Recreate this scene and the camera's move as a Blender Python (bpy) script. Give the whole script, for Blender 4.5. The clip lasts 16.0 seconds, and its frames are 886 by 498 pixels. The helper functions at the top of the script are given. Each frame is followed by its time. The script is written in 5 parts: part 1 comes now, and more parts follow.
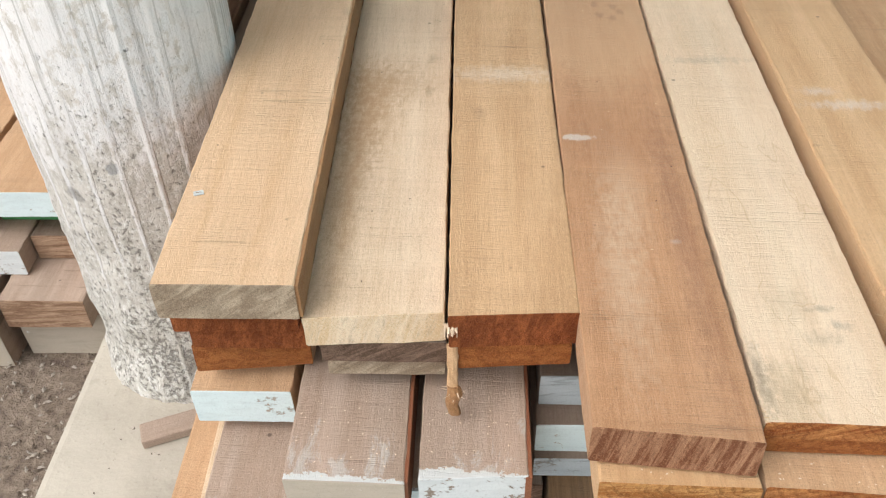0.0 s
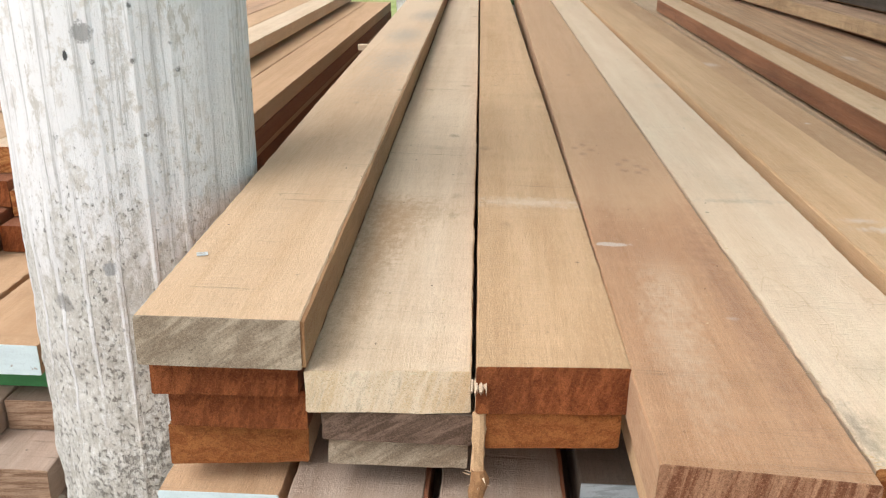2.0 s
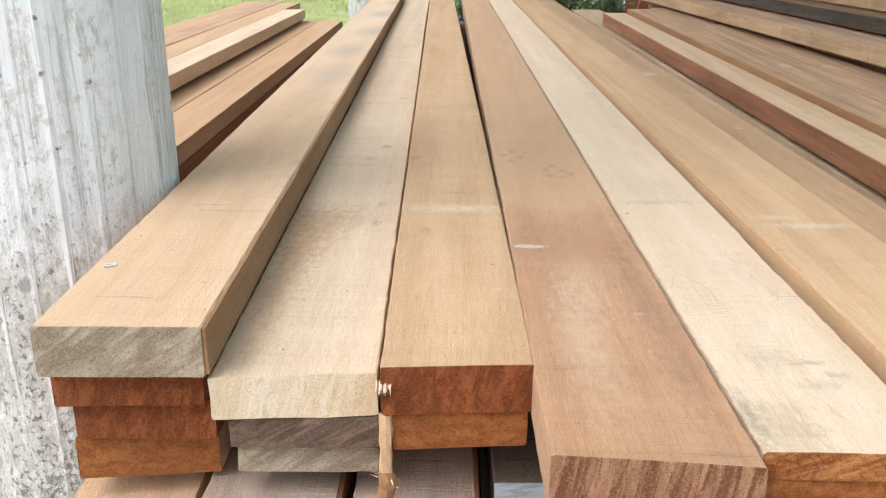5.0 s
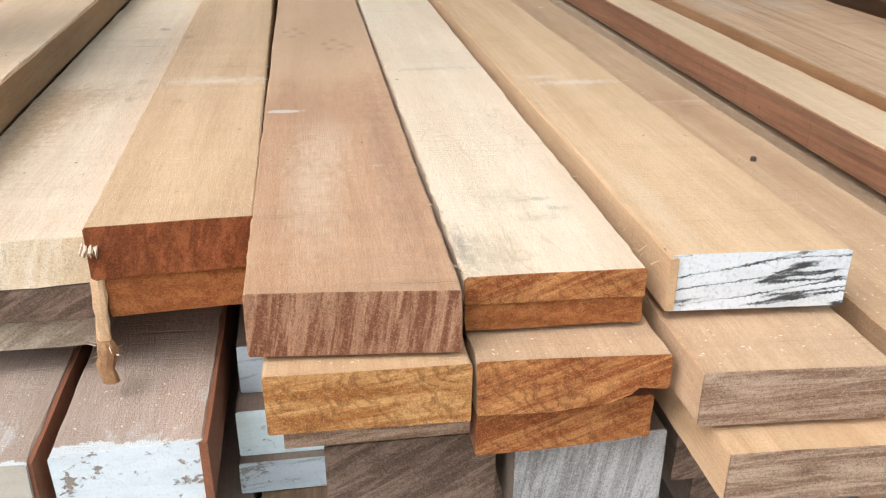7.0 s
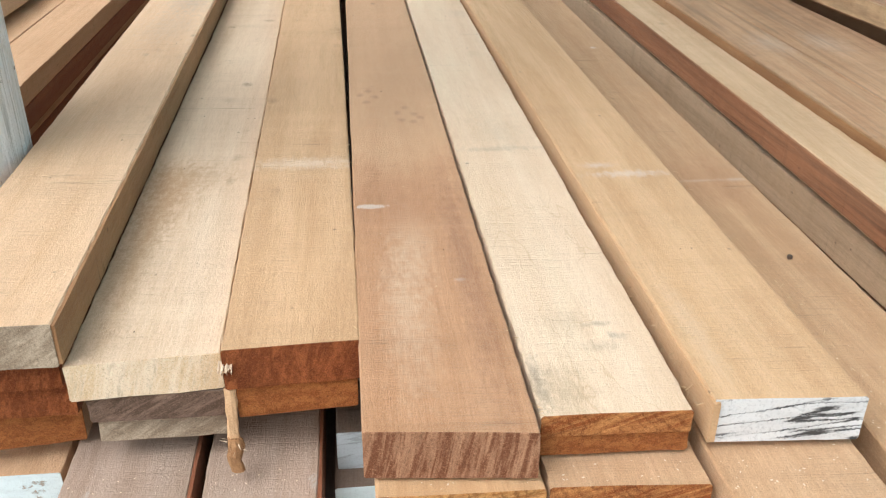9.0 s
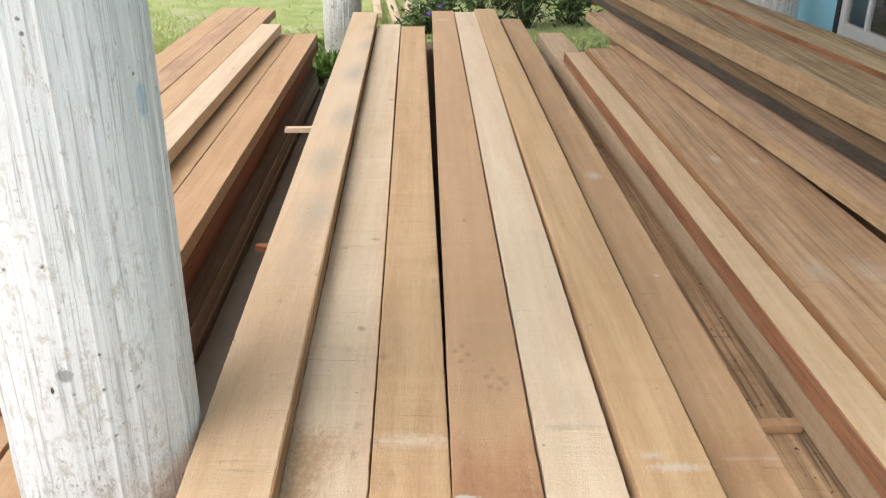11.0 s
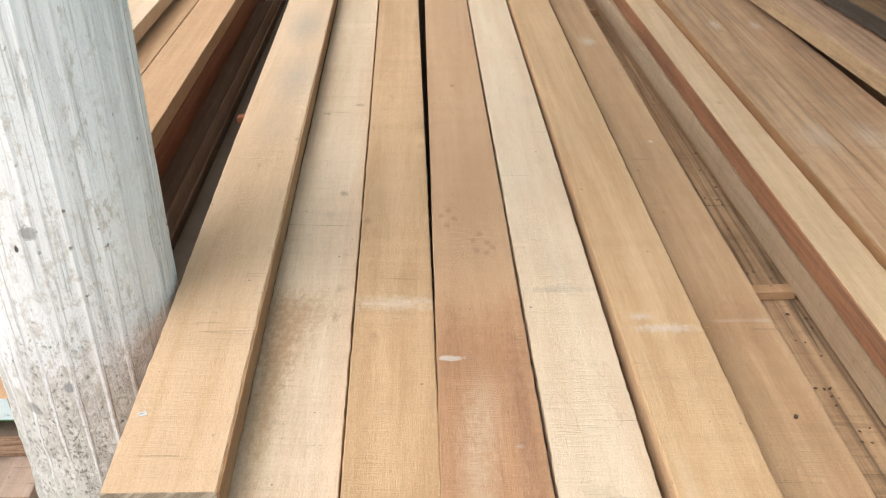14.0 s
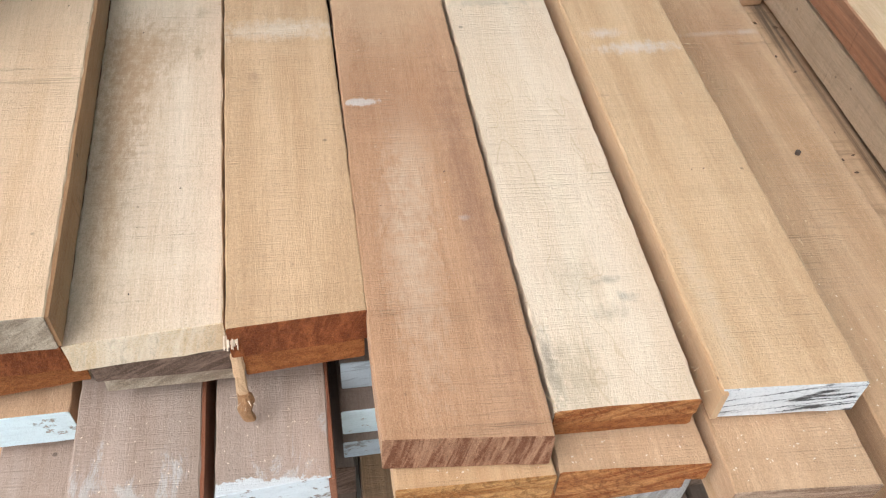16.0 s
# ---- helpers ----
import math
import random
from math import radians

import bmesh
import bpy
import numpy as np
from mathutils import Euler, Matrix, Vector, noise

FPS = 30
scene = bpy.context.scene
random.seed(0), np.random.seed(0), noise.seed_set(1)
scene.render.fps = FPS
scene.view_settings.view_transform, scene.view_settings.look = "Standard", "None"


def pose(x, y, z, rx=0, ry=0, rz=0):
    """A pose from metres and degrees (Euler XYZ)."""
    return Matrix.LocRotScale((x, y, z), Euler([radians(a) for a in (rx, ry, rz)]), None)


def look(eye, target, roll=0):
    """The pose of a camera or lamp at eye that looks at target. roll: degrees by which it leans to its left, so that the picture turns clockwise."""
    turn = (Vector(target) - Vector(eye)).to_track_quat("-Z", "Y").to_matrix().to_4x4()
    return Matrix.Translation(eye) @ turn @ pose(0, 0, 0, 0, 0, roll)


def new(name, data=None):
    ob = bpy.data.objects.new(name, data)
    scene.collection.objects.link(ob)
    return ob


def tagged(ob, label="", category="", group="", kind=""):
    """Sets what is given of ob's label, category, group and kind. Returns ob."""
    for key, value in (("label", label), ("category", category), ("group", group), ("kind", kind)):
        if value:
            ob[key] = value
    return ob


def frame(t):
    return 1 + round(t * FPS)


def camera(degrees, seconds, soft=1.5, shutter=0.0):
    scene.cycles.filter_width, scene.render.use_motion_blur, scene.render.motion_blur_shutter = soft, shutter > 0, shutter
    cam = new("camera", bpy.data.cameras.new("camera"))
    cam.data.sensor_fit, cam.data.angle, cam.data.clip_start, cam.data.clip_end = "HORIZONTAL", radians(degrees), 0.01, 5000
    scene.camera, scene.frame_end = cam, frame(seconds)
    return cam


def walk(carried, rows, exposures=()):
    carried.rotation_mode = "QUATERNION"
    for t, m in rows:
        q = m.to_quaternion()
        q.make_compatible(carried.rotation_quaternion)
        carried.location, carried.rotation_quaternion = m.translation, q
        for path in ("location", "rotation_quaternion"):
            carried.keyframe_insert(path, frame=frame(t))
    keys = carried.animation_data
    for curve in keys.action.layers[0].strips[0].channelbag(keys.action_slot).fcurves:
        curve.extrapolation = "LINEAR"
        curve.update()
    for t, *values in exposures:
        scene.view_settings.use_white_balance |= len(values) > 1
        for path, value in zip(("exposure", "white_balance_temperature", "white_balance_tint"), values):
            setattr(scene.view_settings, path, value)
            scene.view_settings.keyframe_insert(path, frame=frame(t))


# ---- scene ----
cam = camera(53.8, 16.0, soft=1.2)
PATH = [
    (0, (0.037, 0.035, 1.03), (-0.041, 1.522, -0.305), -1.7),
    (0.5, (0.015, 0.093, 0.857), (-0.07, 1.711, -0.315), -1.6),
    (1, (0.004, 0.048, 0.758), (-0.055, 1.777, -0.246), 0.0),
    (1.5, (0.01, -0.005, 0.769), (-0.057, 1.802, -0.085), 0.9),
    (2, (0.014, -0.015, 0.786), (-0.078, 1.853, 0.077), 0.7),
    (2.5, (0.016, -0.013, 0.794), (-0.079, 1.902, 0.227), 0.4),
    (3, (0.017, -0.024, 0.808), (-0.066, 1.92, 0.343), 0.3),
    (3.2, (0.021, -0.023, 0.814), (-0.066, 1.923, 0.359), 0.6),
    (5.3, (0.081, -0.02, 0.764), (0.102, 1.851, 0.057), -0.2),
    (5.5, (0.095, -0.024, 0.757), (0.159, 1.838, 0.031), 0.1),
    (6, (0.124, -0.028, 0.742), (0.286, 1.81, -0.028), 0.0),
    (6.5, (0.155, -0.028, 0.73), (0.376, 1.788, -0.077), -0.1),
    (7, (0.176, -0.022, 0.715), (0.452, 1.77, -0.128), 0.2),
    (7.5, (0.179, -0.018, 0.718), (0.509, 1.762, -0.134), 0.8),
    (8, (0.17, -0.023, 0.731), (0.474, 1.776, -0.087), 1.2),
    (8.2, (0.162, -0.025, 0.736), (0.437, 1.785, -0.069), 1.1),
    (10.3, (0.097, -0.148, 1.236), (0.205, 1.466, 0.06), 0.3),
    (10.5, (0.096, -0.156, 1.257), (0.179, 1.536, 0.194), 0.2),
    (11, (0.091, -0.153, 1.303), (0.13, 1.675, 0.493), 0.3),
    (11.5, (0.085, -0.141, 1.323), (0.107, 1.739, 0.642), 0.1),
    (12, (0.081, -0.138, 1.326), (0.09, 1.757, 0.686), 0.3),
    (12.5, (0.083, -0.135, 1.322), (0.088, 1.755, 0.67), 0.6),
    (13, (0.09, -0.12, 1.303), (0.105, 1.738, 0.562), 0.0),
    (13.5, (0.103, -0.117, 1.272), (0.133, 1.68, 0.394), -0.1),
    (14, (0.106, -0.119, 1.237), (0.159, 1.589, 0.197), 0.4),
    (14.4, (0.114, -0.121, 1.21), (0.189, 1.492, 0.029), 0.3),
    (14.5, (0.112, -0.104, 1.199), (0.196, 1.485, -0.013), 0.5),
    (15, (0.098, -0.071, 1.165), (0.206, 1.399, -0.187), 0.9),
    (15.5, (0.09, 0.022, 1.12), (0.279, 1.38, -0.336), 2.4),
    (16, (0.101, 0.131, 1.059), (0.36, 1.421, -0.448), 3.5),
]
walk(cam, [(t, look(eye, target, roll)) for t, eye, target, roll in PATH], exposures=[(0.0, 0.36, 6450, 10), (1.0, 0.45, 6300, 10), (2.5, 0.35, 6400, 10), (5.5, 0.6, 6050, 10), (7.0, 0.64, 6000, 10), (8.0, 0.61, 6100, 10), (10.5, 0.42, 6450, 10), (12.0, 0.53, 6350, 10), (14.5, 0.48, 6450, 10), (16.0, 0.45, 5950, 10)])

# ---- light ----
world = bpy.data.worlds.new("world")
scene.world = world
world.use_nodes = True
wn = world.node_tree
sky = wn.nodes.new("ShaderNodeTexSky")
sky.sky_type, sky.sun_disc = "NISHITA", False
sky.sun_elevation, sky.sun_rotation = radians(56), radians(231)
sky.dust_density, sky.ozone_density = 4.0, 0.6
veil = wn.nodes.new("ShaderNodeHueSaturation")  # thin cloud greys the blue
veil.inputs["Saturation"].default_value = 0.08
wn.links.new(sky.outputs[0], veil.inputs["Color"])
wn.links.new(veil.outputs[0], wn.nodes["Background"].inputs[0])
wn.nodes["Background"].inputs[1].default_value = 0.175
sun = new("sun", bpy.data.lights.new("sun", "SUN"))
sun.data.energy, sun.data.angle, sun.data.color = 0.95, radians(60), (1.0, 0.98, 0.95)
sun.matrix_world = look((-6.2, -5, 11.8), (0, 0, 0))


# ---- material tools ----
class Nodes:
    """Short calls for building a node tree."""

    def __init__(self, name):
        self.mat = bpy.data.materials.new(name)
        self.mat.use_nodes = True
        self.nt = self.mat.node_tree
        self.bsdf = self.nt.nodes["Principled BSDF"]

    def put(self, sock, v):
        if hasattr(v, "is_output"):
            self.nt.links.new(v, sock)
        elif isinstance(v, tuple) and len(v) == 3 and sock.type == "RGBA":
            sock.default_value = (*v, 1)
        else:
            sock.default_value = v

    def add(self, kind, **ins):
        n = self.nt.nodes.new("ShaderNode" + kind)
        for k, v in ins.items():
            self.put(n.inputs[k.replace("_", " ")], v)
        return n

    def coord(self, shift=True):
        tc = self.add("TexCoord").outputs["Object"]
        if not shift:
            return tc
        r = self.add("ObjectInfo").outputs["Random"]
        mul = self.math("MULTIPLY", r, 37.0)
        return self.vec("ADD", tc, self.add("CombineXYZ", X=mul, Y=mul, Z=mul).outputs[0])

    def math(self, op, a, b=0.0, clamp=False):
        n = self.nt.nodes.new("ShaderNodeMath")
        n.operation, n.use_clamp = op, clamp
        self.put(n.inputs[0], a), self.put(n.inputs[1], b)
        return n.outputs[0]

    def vec(self, op, a, b):
        n = self.nt.nodes.new("ShaderNodeVectorMath")
        n.operation = op
        self.put(n.inputs[0], a), self.put(n.inputs[1], b)
        return n.outputs[0]

    def noise(self, v, scale=(1, 1, 1), detail=4.0, rough=0.55, distort=0.0):
        return self.add("TexNoise", Vector=self.vec("MULTIPLY", v, scale), Scale=1.0, Detail=detail, Roughness=rough, Distortion=distort).outputs["Fac"]

    def ramp(self, v, lo, hi, a=0.0, b=1.0):
        n = self.add("MapRange", Value=v, From_Min=lo, From_Max=hi, To_Min=a, To_Max=b)
        n.clamp = True
        return n.outputs[0]

    def mix(self, f, a, b, mode="MIX"):
        n = self.nt.nodes.new("ShaderNodeMix")
        n.data_type, n.blend_type = "RGBA", mode
        self.put(n.inputs[0], f), self.put(n.inputs[6], a), self.put(n.inputs[7], b)
        return n.outputs[2]

    def bump(self, h, strength, dist):
        self.put(self.bsdf.inputs["Normal"], self.add("Bump", Height=h, Strength=strength, Distance=dist).outputs[0])

    def done(self, col, rough, metal=0.0):
        self.put(self.bsdf.inputs["Base Color"], col)
        self.put(self.bsdf.inputs["Roughness"], rough)
        self.put(self.bsdf.inputs["Metallic"], metal)
        return self.mat


def ellipse(n, v, x, y, rx, ry, soft=0.1, wob=0.6):
    """A mask with a ragged edge, round a place on the board's top."""
    d = n.vec("MULTIPLY", n.vec("SUBTRACT", v, (x, y, 0.0)), (1 / rx, 1 / ry, 0.0))
    ln = n.nt.nodes.new("ShaderNodeVectorMath")
    ln.operation = "LENGTH"
    n.put(ln.inputs[0], d)
    w = n.math("MULTIPLY", n.math("SUBTRACT", n.noise(v, (130, 60, 130), 6, 0.75), 0.5), wob * 4)
    return n.ramp(n.math("ADD", ln.outputs["Value"], w), 1.0, soft, 0.0, 1.0)


def wood(name, light, dark, saw=0.35, grain=1.0, blotch=0.25, marks=(), paint=None, rough=0.72, grey=0.0, grainscale=1.0, weather=0.0, outline=None):
    """A sawn board: soft grain, fine fuzz, broken lines of the saw across it, flecks; weather adds rot, streaks and rough saw teeth."""
    n = Nodes(name)
    raw, v = n.coord(False), n.coord()
    g = grainscale
    light, dark = (light[0], light[1] * 0.965, light[2] * 0.96), (dark[0], dark[1] * 0.945, dark[2] * 0.92)
    pale = tuple(min(0.8, c * 1.15 + 0.012) for c in light)
    deep = tuple(c * 0.55 for c in dark)
    wav = n.noise(v, (9 * g, 0.55, 9 * g), 3, 0.5, 0.4)
    fig = n.noise(n.vec("ADD", v, n.add("CombineXYZ", X=n.math("MULTIPLY", wav, 0.05)).outputs[0]), (52 * g, 0.9, 52 * g), 5, 0.62, 0.3)
    fib = n.noise(v, (620, 26, 620), 4, 0.7)
    micro = n.noise(v, (820, 560, 820), 3, 0.75)
    fuzz = n.noise(v, (300, 190, 300), 4, 0.75)
    blo = n.noise(v, (11, 2.6, 11), 6, 0.65)
    patch = n.noise(v, (17, 6, 17), 4, 0.65)
    f = n.ramp(n.math("ADD", n.math("MULTIPLY", fig, 0.85), n.math("MULTIPLY", blo, 0.15)), 0.5 - 0.2 / grain, 0.5 + 0.2 / grain)
    col = n.mix(f, dark, light)
    col = n.mix(n.ramp(blo, 0.5, 0.72, 0.0, blotch), col, tuple(c * 0.72 for c in dark))
    col = n.mix(n.ramp(blo, 0.48, 0.25, 0.0, blotch), col, pale)
    # the tone drifts along and across the board; knots and dirty spots lie here and there
    drift = n.noise(v, (13, 1.3, 13), 5, 0.62, 0.7)
    col = n.mix(n.ramp(drift, 0.5, 0.68, 0.0, 0.3 + blotch * 0.7), col, (dark[0] * 0.86, dark[1] * 0.78, dark[2] * 0.68))
    col = n.mix(n.ramp(drift, 0.47, 0.32, 0.0, 0.3 + blotch * 0.6), col, pale)
    knots = n.add("TexVoronoi", Vector=n.vec("MULTIPLY", v, (8.0, 5.0, 8.0)), Scale=1.0, Randomness=1.0).outputs["Distance"]
    col = n.mix(n.math("MULTIPLY", n.ramp(n.math("ADD", knots, n.math("MULTIPLY", fuzz, 0.08)), 0.13, 0.07), n.ramp(blo, 0.45, 0.58, 0.0, 0.6)), col, deep)
    if grey:
        col = n.mix(n.ramp(n.noise(v, (14, 3, 14), 6, 0.7), 0.35, 0.62, 0.0, grey), col, (0.3, 0.25, 0.205))
    # fibres along the board and a fine fuzz over them
    col = n.mix(n.ramp(fib, 0.52, 0.68, 0.0, 0.16 + saw * 0.2), col, deep)
    col = n.mix(n.ramp(fib, 0.47, 0.32, 0.0, 0.2 + saw * 0.2), col, pale)
    col = n.mix(n.ramp(micro, 0.53, 0.72, 0.0, 0.3 + saw * 0.4), col, deep)
    col = n.mix(n.ramp(micro, 0.47, 0.3, 0.0, 0.35 + saw * 0.35), col, pale)
    col = n.mix(n.ramp(fuzz, 0.55, 0.72, 0.0, 0.12 + saw * 0.3), col, deep)
    col = n.mix(n.ramp(fuzz, 0.45, 0.28, 0.0, 0.12 + saw * 0.25), col, pale)
    # saw teeth: faint broad bands, close fine rows in patches, single thin lines
    tilt = n.vec("ADD", v, n.add("CombineXYZ", Y=n.math("MULTIPLY", n.add("SeparateXYZ", Vector=v).outputs["X"], 0.05)).outputs[0])
    band = n.noise(tilt, (2.0, 26, 2.0), 4, 0.65)
    col = n.mix(n.ramp(band, 0.55, 0.7, 0.0, saw * 0.45), col, tuple(c * 0.72 for c in dark))
    col = n.mix(n.ramp(band, 0.45, 0.3, 0.0, saw * 0.4), col, pale)
    rows = n.noise(tilt, (16, 430, 16), 4, 0.72, 0.3)
    comb = n.math("MULTIPLY", n.ramp(rows, 0.5, 0.66), n.ramp(patch, 0.4, 0.62, 0.15, 1.0))
    col = n.mix(n.math("MULTIPLY", comb, min(0.4, 0.08 + saw * 0.5)), col, deep)
    line = n.noise(tilt, (3.0, 105, 3.0), 3, 0.6)
    cut = n.math("MULTIPLY", n.ramp(line, 0.655, 0.69), n.ramp(n.math("ADD", n.math("MULTIPLY", patch, 0.65), n.math("MULTIPLY", fuzz, 0.35)), 0.46, 0.56))
    col = n.mix(n.math("MULTIPLY", cut, min(0.9, 0.2 + saw)), col, deep)
    fleck = n.noise(v, (75, 42, 75), 5, 0.7, 0.6)
    col = n.mix(n.ramp(fleck, 0.71, 0.74, 0.0, 0.65), col, tuple(c * 0.42 for c in dark))
    dots = n.add("TexVoronoi", Vector=v, Scale=17.0, Randomness=1.0).outputs["Distance"]
    col = n.mix(n.ramp(dots, 0.05, 0.03, 0.0, 0.75), col, tuple(c * 0.28 for c in dark))
    if weather:
        rot = n.noise(v, (56, 0.8, 56), 7, 0.72, 0.4)
        col = n.mix(n.ramp(rot, 0.5, 0.62, 0.0, weather), col, (0.05, 0.034, 0.022))
        col = n.mix(n.ramp(rot, 0.47, 0.36, 0.0, weather * 0.8), col, pale)
        stain = n.noise(v, (24, 0.45, 24), 6, 0.68, 0.6)
        col = n.mix(n.ramp(stain, 0.54, 0.62, 0.0, weather * 0.8), col, tuple(c * 0.42 for c in dark))
        col = n.mix(n.ramp(stain, 0.4, 0.34, 0.0, weather * 0.6), col, (dark[0] * 0.9, dark[1] * 0.62, dark[2] * 0.5))
        teeth = n.noise(tilt, (5.0, 58, 5.0), 6, 0.75, 0.5)
        col = n.mix(n.ramp(teeth, 0.54, 0.66, 0.0, weather * 0.6), col, tuple(c * 0.4 for c in dark))
        col = n.mix(n.ramp(n.noise(v, (6, 3, 6), 5, 0.65), 0.52, 0.68, 0.0, weather * 0.7), col, tuple(c * 0.45 for c in dark))
    if outline:
        # the brown rim of an old water stain
        x, y, rx, ry, c = outline
        iso = n.math("ABSOLUTE", n.math("SUBTRACT", n.noise(v, (15, 5, 15), 3, 0.5, 0.3), 0.52))
        col = n.mix(n.math("MULTIPLY", n.ramp(iso, 0.006, 0.002, 0.0, 0.3), ellipse(n, raw, x, y, rx, ry, 0.7, 0.2)), col, c)
    for x, y, rx, ry, c, s, *soft in marks:
        m = ellipse(n, raw, x, y, rx, ry, *soft)
        col = n.mix(n.math("MULTIPLY", n.math("MULTIPLY", m, s), n.ramp(n.math("ADD", n.math("MULTIPLY", rows, 0.5), n.math("MULTIPLY", micro, 0.5)), 0.35, 0.6, 0.55, 1.0)), col, c)
    rgh = n.ramp(fib, 0.3, 0.7, rough - 0.06, rough + 0.12)
    if paint:
        pc, plen = paint
        sep = n.add("SeparateXYZ", Vector=raw).outputs
        edge = n.math("ADD", sep["Y"], n.math("MULTIPLY", n.math("SUBTRACT", n.noise(raw, (75, 75, 75), 6, 0.75), 0.5), plen * 4))
        edge = n.math("ADD", edge, n.math("MULTIPLY", n.math("SUBTRACT", n.noise(raw, (16, 16, 16), 3, 0.5), 0.5), plen * 4))
        col = n.mix(n.ramp(edge, plen * 0.8, plen * 0.65, 0.0, 0.9), col, pc)
        # a thin smear of old whitewash farther back
        smear = n.math("ADD", n.noise(v, (34, 15, 34), 7, 0.7, 0.4), n.ramp(sep["Y"], 0.0, 0.22, 0.08, -0.12))
        col = n.mix(n.ramp(smear, 0.61, 0.68, 0.0, 0.35), col, pc)
    h = n.math("ADD", n.math("MULTIPLY", fib, 0.35), n.math("ADD", n.math("MULTIPLY", micro, 0.7), n.math("MULTIPLY", fuzz, 0.9)))
    n.bump(n.math("SUBTRACT", h, n.math("ADD", n.math("MULTIPLY", cut, 0.5), n.math("MULTIPLY", comb, 0.4))), 0.75, 0.0016)
    n.bsdf.inputs["Specular IOR Level"].default_value = 0.4
    # loose fibres and sawdust scatter light at a low angle
    n.bsdf.inputs["Sheen Weight"].default_value = 0.24 if light[0] > 0.5 and weather < 0.5 else 0.08
    n.bsdf.inputs["Sheen Roughness"].default_value = 0.5
    n.bsdf.inputs["Sheen Tint"].default_value = (1.0, 0.82, 0.6, 1)
    return n.done(col, rgh)


def end_wood(name, light, dark, turn=0.0, streak=(170, 18), fuzz=0.5, rings=0.0, cracks=0.0, relief=0.9):
    """The sawn end of a plank: pores, streaks of the saw and rings."""
    n = Nodes(name)
    v = n.coord()
    rot = n.add("VectorRotate", Vector=v, Angle=turn)
    rot.rotation_type = "Y_AXIS"
    v2 = rot.outputs[0]
    deep = tuple(c * 0.5 for c in dark)
    s = n.noise(v2, (streak[1], 10, streak[0]), 5, 0.65, 0.6)
    s2 = n.noise(v2, (streak[1] * 3.0, 10, streak[0] * 3.2), 4, 0.7, 0.3)
    p = n.noise(v, (950, 950, 950), 3, 0.7)
    q = n.noise(v, (380, 380, 380), 4, 0.75)
    b = n.noise(v, (24, 24, 24), 4, 0.6)
    f = n.ramp(n.math("ADD", n.math("MULTIPLY", s, 0.7), n.math("MULTIPLY", s2, 0.3)), 0.44, 0.57)
    col = n.mix(f, dark, light)
    col = n.mix(n.ramp(b, 0.45, 0.68, 0.0, fuzz), col, tuple(c * 0.62 for c in dark))
    col = n.mix(n.ramp(s2, 0.55, 0.68, 0.0, 0.55), col, deep)
    if rings:
        ring_at = n.vec("ADD", n.vec("MULTIPLY", n.vec("ADD", v2, n.add("CombineXYZ", X=n.math("MULTIPLY", b, 0.05), Z=n.math("MULTIPLY", b, 0.04)).outputs[0]), (1.0, 0.0, 1.0)), (0.05, 0, 0.09))
        wv = n.add("TexWave", Vector=ring_at, Scale=34.0, Distortion=3.0, Detail=4.0, Detail_Scale=2.5)
        wv.wave_type = "RINGS"
        wv.rings_direction = "Y"
        col = n.mix(n.math("MULTIPLY", n.ramp(wv.outputs["Fac"], 0.5, 0.95, 0.0, rings), n.ramp(b, 0.35, 0.55)), col, tuple(c * 0.5 for c in dark))
    col = n.mix(n.ramp(q, 0.53, 0.68, 0.0, 0.3 + fuzz * 0.6), col, deep)
    col = n.mix(n.ramp(q, 0.45, 0.3, 0.0, 0.4), col, tuple(min(0.78, c * 1.25) for c in light))
    col = n.mix(n.ramp(p, 0.54, 0.68, 0.0, 0.6), col, tuple(c * 0.4 for c in dark))
    col = n.mix(n.ramp(p, 0.45, 0.32, 0.0, 0.4), col, tuple(min(0.75, c * 1.35 + 0.02) for c in light))
    if cracks:
        ck = n.noise(v, (16, 16, 230), 3, 0.6, 1.2)
        col = n.mix(n.ramp(ck, 0.58, 0.63, 0.0, cracks), col, (0.015, 0.014, 0.013))
    n.bump(n.math("ADD", n.math("MULTIPLY", q, 0.9), n.math("ADD", n.math("MULTIPLY", s2, 0.3), n.math("MULTIPLY", p, 0.8))), relief, 0.0018)
    n.bsdf.inputs["Specular IOR Level"].default_value = 0.2
    return n.done(col, 0.85)


